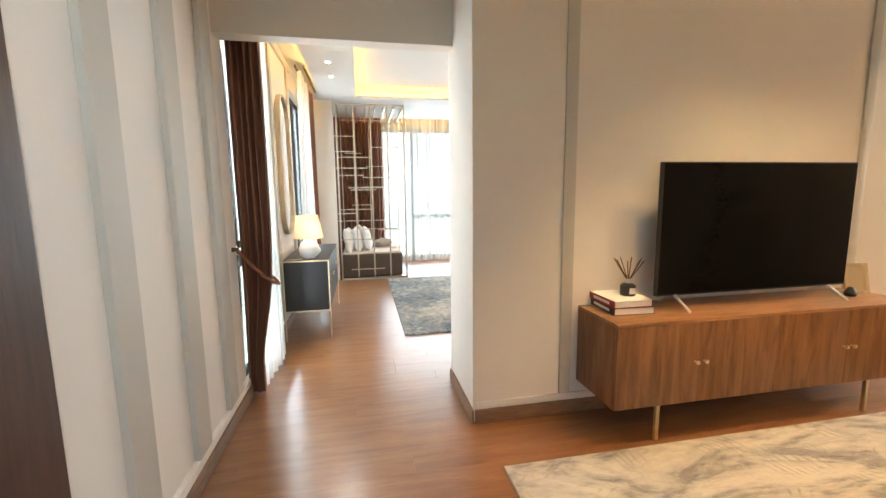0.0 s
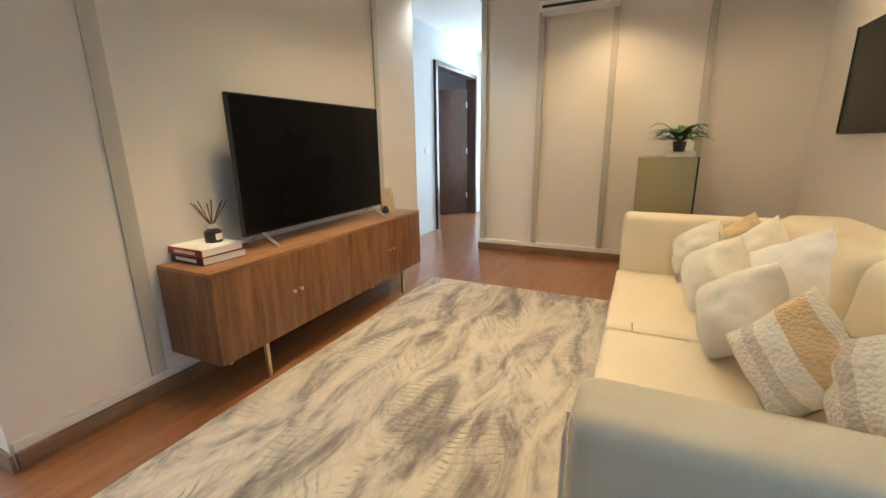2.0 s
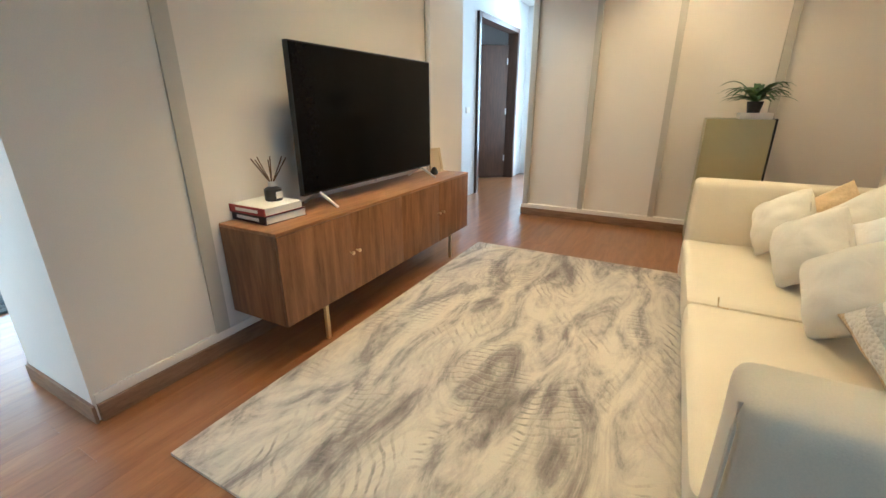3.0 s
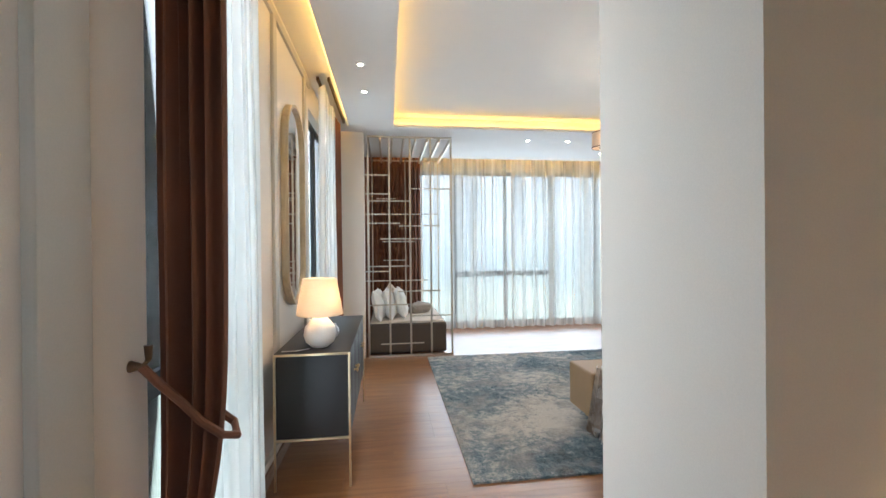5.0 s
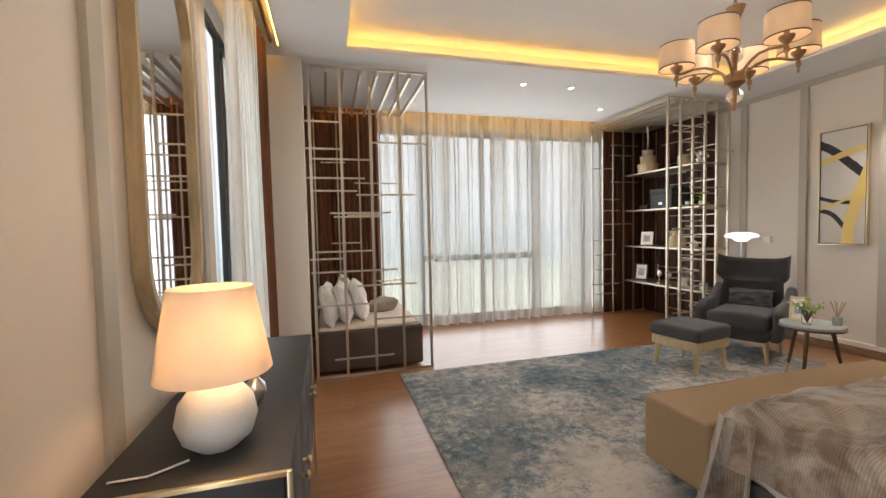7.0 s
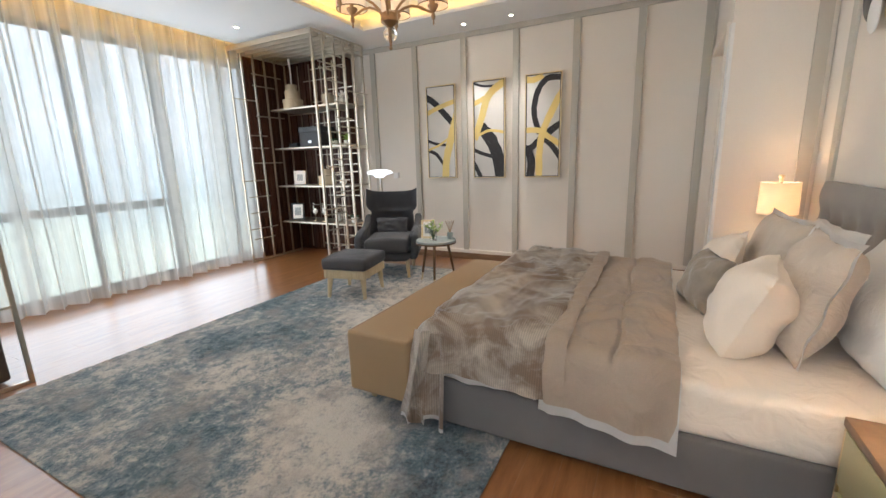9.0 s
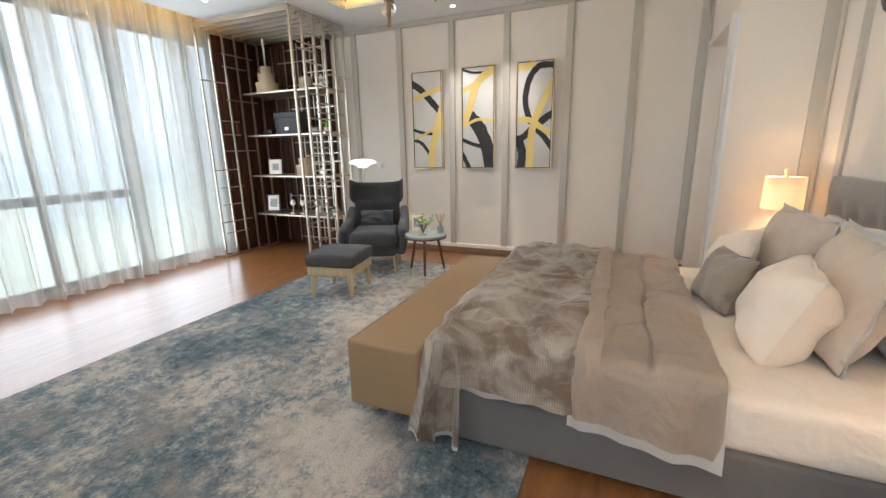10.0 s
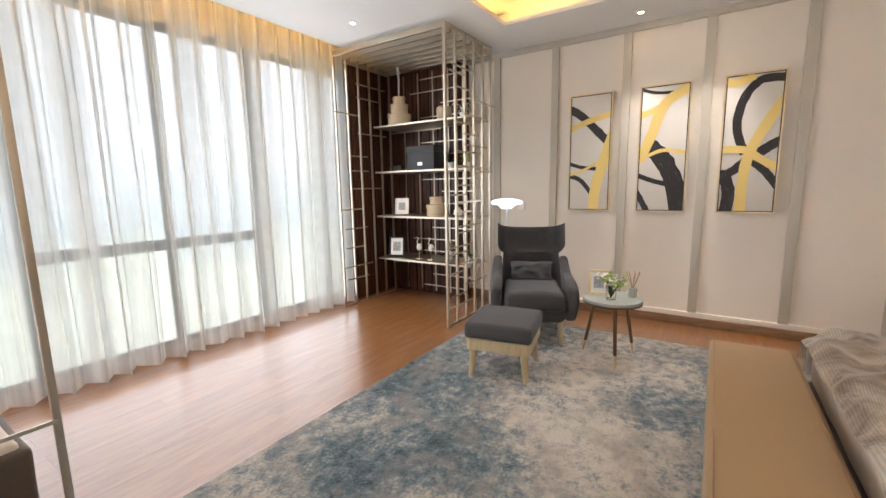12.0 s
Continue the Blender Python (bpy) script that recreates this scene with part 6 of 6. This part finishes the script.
part("back", soft((SX0 + 0.1, SY0, 0.08), (SX1 - 0.1, -0.1, 0.76), 0.06), M_CREAM, sofa)
for x0, x1 in ((SX0, SX0 + 0.2), (SX1 - 0.2, SX1)):
    part("armrest", soft((x0, SY0 + 0.02, 0.06), (x1, SY1, 0.78), 0.05, 6, None, 0.004, 3), M_CREAM, sofa)
    for y in (SY0 + 0.1, SY1 - 0.1):
        part("foot", block(((x0 + x1) / 2 - 0.03, y - 0.03, 0.0), ((x0 + x1) / 2 + 0.03, y + 0.03, 0.07), 0.004), M_BLACK, sofa)
part("piping", tube([(SX0 + 0.02, SY1 + 0.004, 0.07), (SX0 + 0.02, SY1 + 0.004, 0.72), (SX0 + 0.04, SY1 - 0.0, 0.765)], 0.005, 6), M_CREAM, sofa)
part("tag", tube([(2.44, 0.9, SZ + 0.004), (2.444, 0.94, SZ + 0.006), (2.448, 0.945, SZ + 0.05)], 0.004, 6), M_KNIT, sofa, "small loose fabric loop")


def corner_cushion(x, y, z, size, t, yaw, lean, material, label, seed, group="", roll=45):
    """A cushion standing on its corner; x, y, z is its middle."""
    ob = thing("pillow", label, "pillow", pose(x, y, z, 0, 0, yaw) @ pose(0, 0, 0, lean, 0, 0) @ pose(0, 0, 0, 0, roll, 0) @ pose(0, 0, -size / 2), group)
    part("cover", pillow(size, size, t, seed, crease=0.008), material, ob)


corner_cushion(2.32, 0.55, 0.6, 0.35, 0.27, 28, 22, M_IVORY, "cream scatter cushion on the sofa", 31, "sofa cushions", 38)
corner_cushion(2.86, 0.57, 0.6, 0.34, 0.26, 28, 22, M_IVORY, "cream scatter cushion on the sofa", 33, "sofa cushions", 40)
corner_cushion(3.36, 0.6, 0.6, 0.33, 0.24, 32, 22, M_IVORY, "cream scatter cushion beside the sofa arm", 35, "sofa cushions", 36)
corner_cushion(3.45, 0.36, 0.66, 0.3, 0.18, 40, 18, M_KNIT, "mustard patterned cushion on the sofa", 32)
corner_cushion(3.2, 0.32, 0.64, 0.36, 0.22, 38, 18, M_IVORY, "cream scatter cushion against the sofa back", 37)
corner_cushion(2.76, 0.28, 0.64, 0.42, 0.23, 30, 18, M_WHITE, "plain white scatter cushion on the sofa", 36, "", 32)
corner_cushion(2.03, 0.44, 0.57, 0.36, 0.2, 46, 18, M_STRIPE, "cream cushion with mustard and grey knitted bands", 41, "knitted cushions", 50)
corner_cushion(1.86, 0.26, 0.58, 0.36, 0.2, 40, 18, M_STRIPE, "cream cushion with mustard and grey knitted bands", 42, "knitted cushions", 30)

# ---- sitting room corner ----
cb = thing("tall_cabinet", "olive gold lacquered cabinet behind the sofa", "cabinet", pose(4.72, 0.53, 0))
part("body", block((0, 0, 0.02), (0.4, 0.48, 1.14), 0.004), M_OLIVE, cb)
part("side_panel", block((-0.002, -0.016, 0), (0.4, 0, 1.145), 0.002), M_BLACK, cb, "dark side panel")
part("plinth", block((0.02, 0.01, 0), (0.39, 0.47, 0.02), 0), M_BLACK, cb)
solid("tray", block((4.74, 0.55, 1.141), (4.96, 0.78, 1.19), 0.004), M_WHITE, "white box tray on the cabinet", "tray")
leafy("house_plant", 4.84, 0.68, 1.19, "green leafy house plant in a black pot", 0.06, 46, 0.36, 0.75, 21, M_LEAF, 0.024, M_BLACK, 0.95)
ac = thing("air_conditioner", "white wall-mounted split air conditioner", "air conditioner", pose(0, 0, 0))
part("body", soft((4.97, 1.3, 2.56), (5.2, 2.06, 2.82), 0.025), M_WHITE, ac)
part("outlet", block((4.966, 1.34, 2.585), (4.972, 2.02, 2.615), 0.001), M_BLACK, ac, "dark air outlet")
part("louvre", block((4.962, 1.33, 2.612), (4.975, 2.03, 2.628), 0.002), M_WHITE, ac)
part("front_seam", block((4.967, 1.31, 2.655), (4.971, 2.05, 2.659), 0), M_CHAR, ac)
pic = thing("wall_screen", "dark framed panel hanging over the sofa", "wall art", pose(3.4, -0.36, 1.33))
part("panel", block((0, 0, 0), (1.15, 0.03, 0.72), 0.004), M_CHAR, pic)
part("frame_bar", block((-0.01, 0, -0.012), (1.16, 0.038, 0.0), 0.002), M_BLACK, pic)
part("frame_bar", block((1.15, 0, 0), (1.162, 0.038, 0.72), 0.002), M_BLACK, pic)

# ---- doors ----
d1 = structure("door_1", block((XW, 1.2, 0.0), (XW + 0.03, 2.1, ZL - 0.02), 0.004), M_DARKDOOR, "dark brown wooden cabinet door")
d2 = structure("door_2", boxes(((6.04, 3.74, 0), (6.11, 3.92, 2.44)), ((7.63, 3.74, 0), (7.7, 3.92, 2.44)), ((6.11, 3.74, 2.37), (7.63, 3.92, 2.44)), bevel=0.004), M_DARKDOOR, "dark brown wooden door frame in the hallway")
lf = part("door_leaf", block((-1.05, 0, 0.01), (0, 0.045, 2.2), 0.003), M_DARKDOOR, d2, "open dark brown door leaf", at=pose(7.62, 3.9, 0, 0, 0, -48))
for z in (0.3, 1.1, 1.9):
    part("hinge", block((-0.02, -0.006, z), (0.0, 0.0, z + 0.1), 0.001), M_STEEL, lf, "steel hinge")
structure("door_3", boxes(((5.06, 3.76, 0), (5.12, 3.925, 2.29)), ((4.09, 3.76, 0), (4.14, 3.925, 2.29)), ((4.14, 3.76, 2.23), (5.06, 3.925, 2.29)), bevel=0.003), M_WALL, "beige door frame to the hallway")
solid("light_switch", block((5.72, 3.77, 1.15), (5.84, 3.78, 1.23), 0.003), M_WHITE, "white wall switch plate in the hallway", "switch")

# ---- floor planks ----
pm = {}
rp = random.Random(11)


def plank_mesh(length):
    key = round(length, 2)
    if key not in pm:
        bm = bmesh.new()
        w, l, c = 0.1496 / 2, key / 2 - 0.0002, 0.0004
        lo = [bm.verts.new(p) for p in ((-l, -w, -0.014), (l, -w, -0.014), (l, w, -0.014), (-l, w, -0.014))]
        mi = [bm.verts.new(p) for p in ((-l, -w, -c), (l, -w, -c), (l, w, -c), (-l, w, -c))]
        hi = [bm.verts.new(p) for p in ((-l + c, -w + c, 0), (l - c, -w + c, 0), (l - c, w - c, 0), (-l + c, w - c, 0))]
        for a, b in ((lo, mi), (mi, hi)):
            for k in range(4):
                bm.faces.new((a[k], a[(k + 1) % 4], b[(k + 1) % 4], b[k]))
        bm.faces.new(hi)
        bmesh.ops.recalc_face_normals(bm, faces=bm.faces[:])
        me = bpy.data.meshes.new("plank")
        bm.to_mesh(me)
        bm.free()
        me.materials.append(M_FLOOR)
        pm[key] = me
    return pm[key]


floor = bpy.data.objects["floor"]
rest_v, rest_f, made = [], [], 0
for i in range(68):
    y = -0.42 + i * 0.15
    x = -0.7 - rp.choice([0.0, 0.3, 0.6, 0.9])
    while x < 8.2:
        x0, x1 = max(x, -0.7), min(x + 1.2, 8.2)
        x += 1.2
        if x1 - x0 < 0.05:
            continue
        if x0 < 4.2 and y > 1.2 and made < 300:
            ob = new("plank", plank_mesh(round(x1 - x0, 2)))
            ob.parent, ob.location = floor, ((x0 + x1) / 2, y, 0)
            made += 1
        else:
            b = len(rest_v)
            rest_v += [(x0 + 0.0004, y - 0.0744, 0), (x1 - 0.0004, y - 0.0744, 0), (x1 - 0.0004, y + 0.0744, 0), (x0 + 0.0004, y + 0.0744, 0)]
            rest_f.append((b, b + 1, b + 2, b + 3))
me = bpy.data.meshes.new("planking")
me.from_pydata(rest_v, [], rest_f)
me.materials.append(M_FLOOR)
ob = tagged(new("planking", me), "", "", "", "stuff")
ob.parent = floor
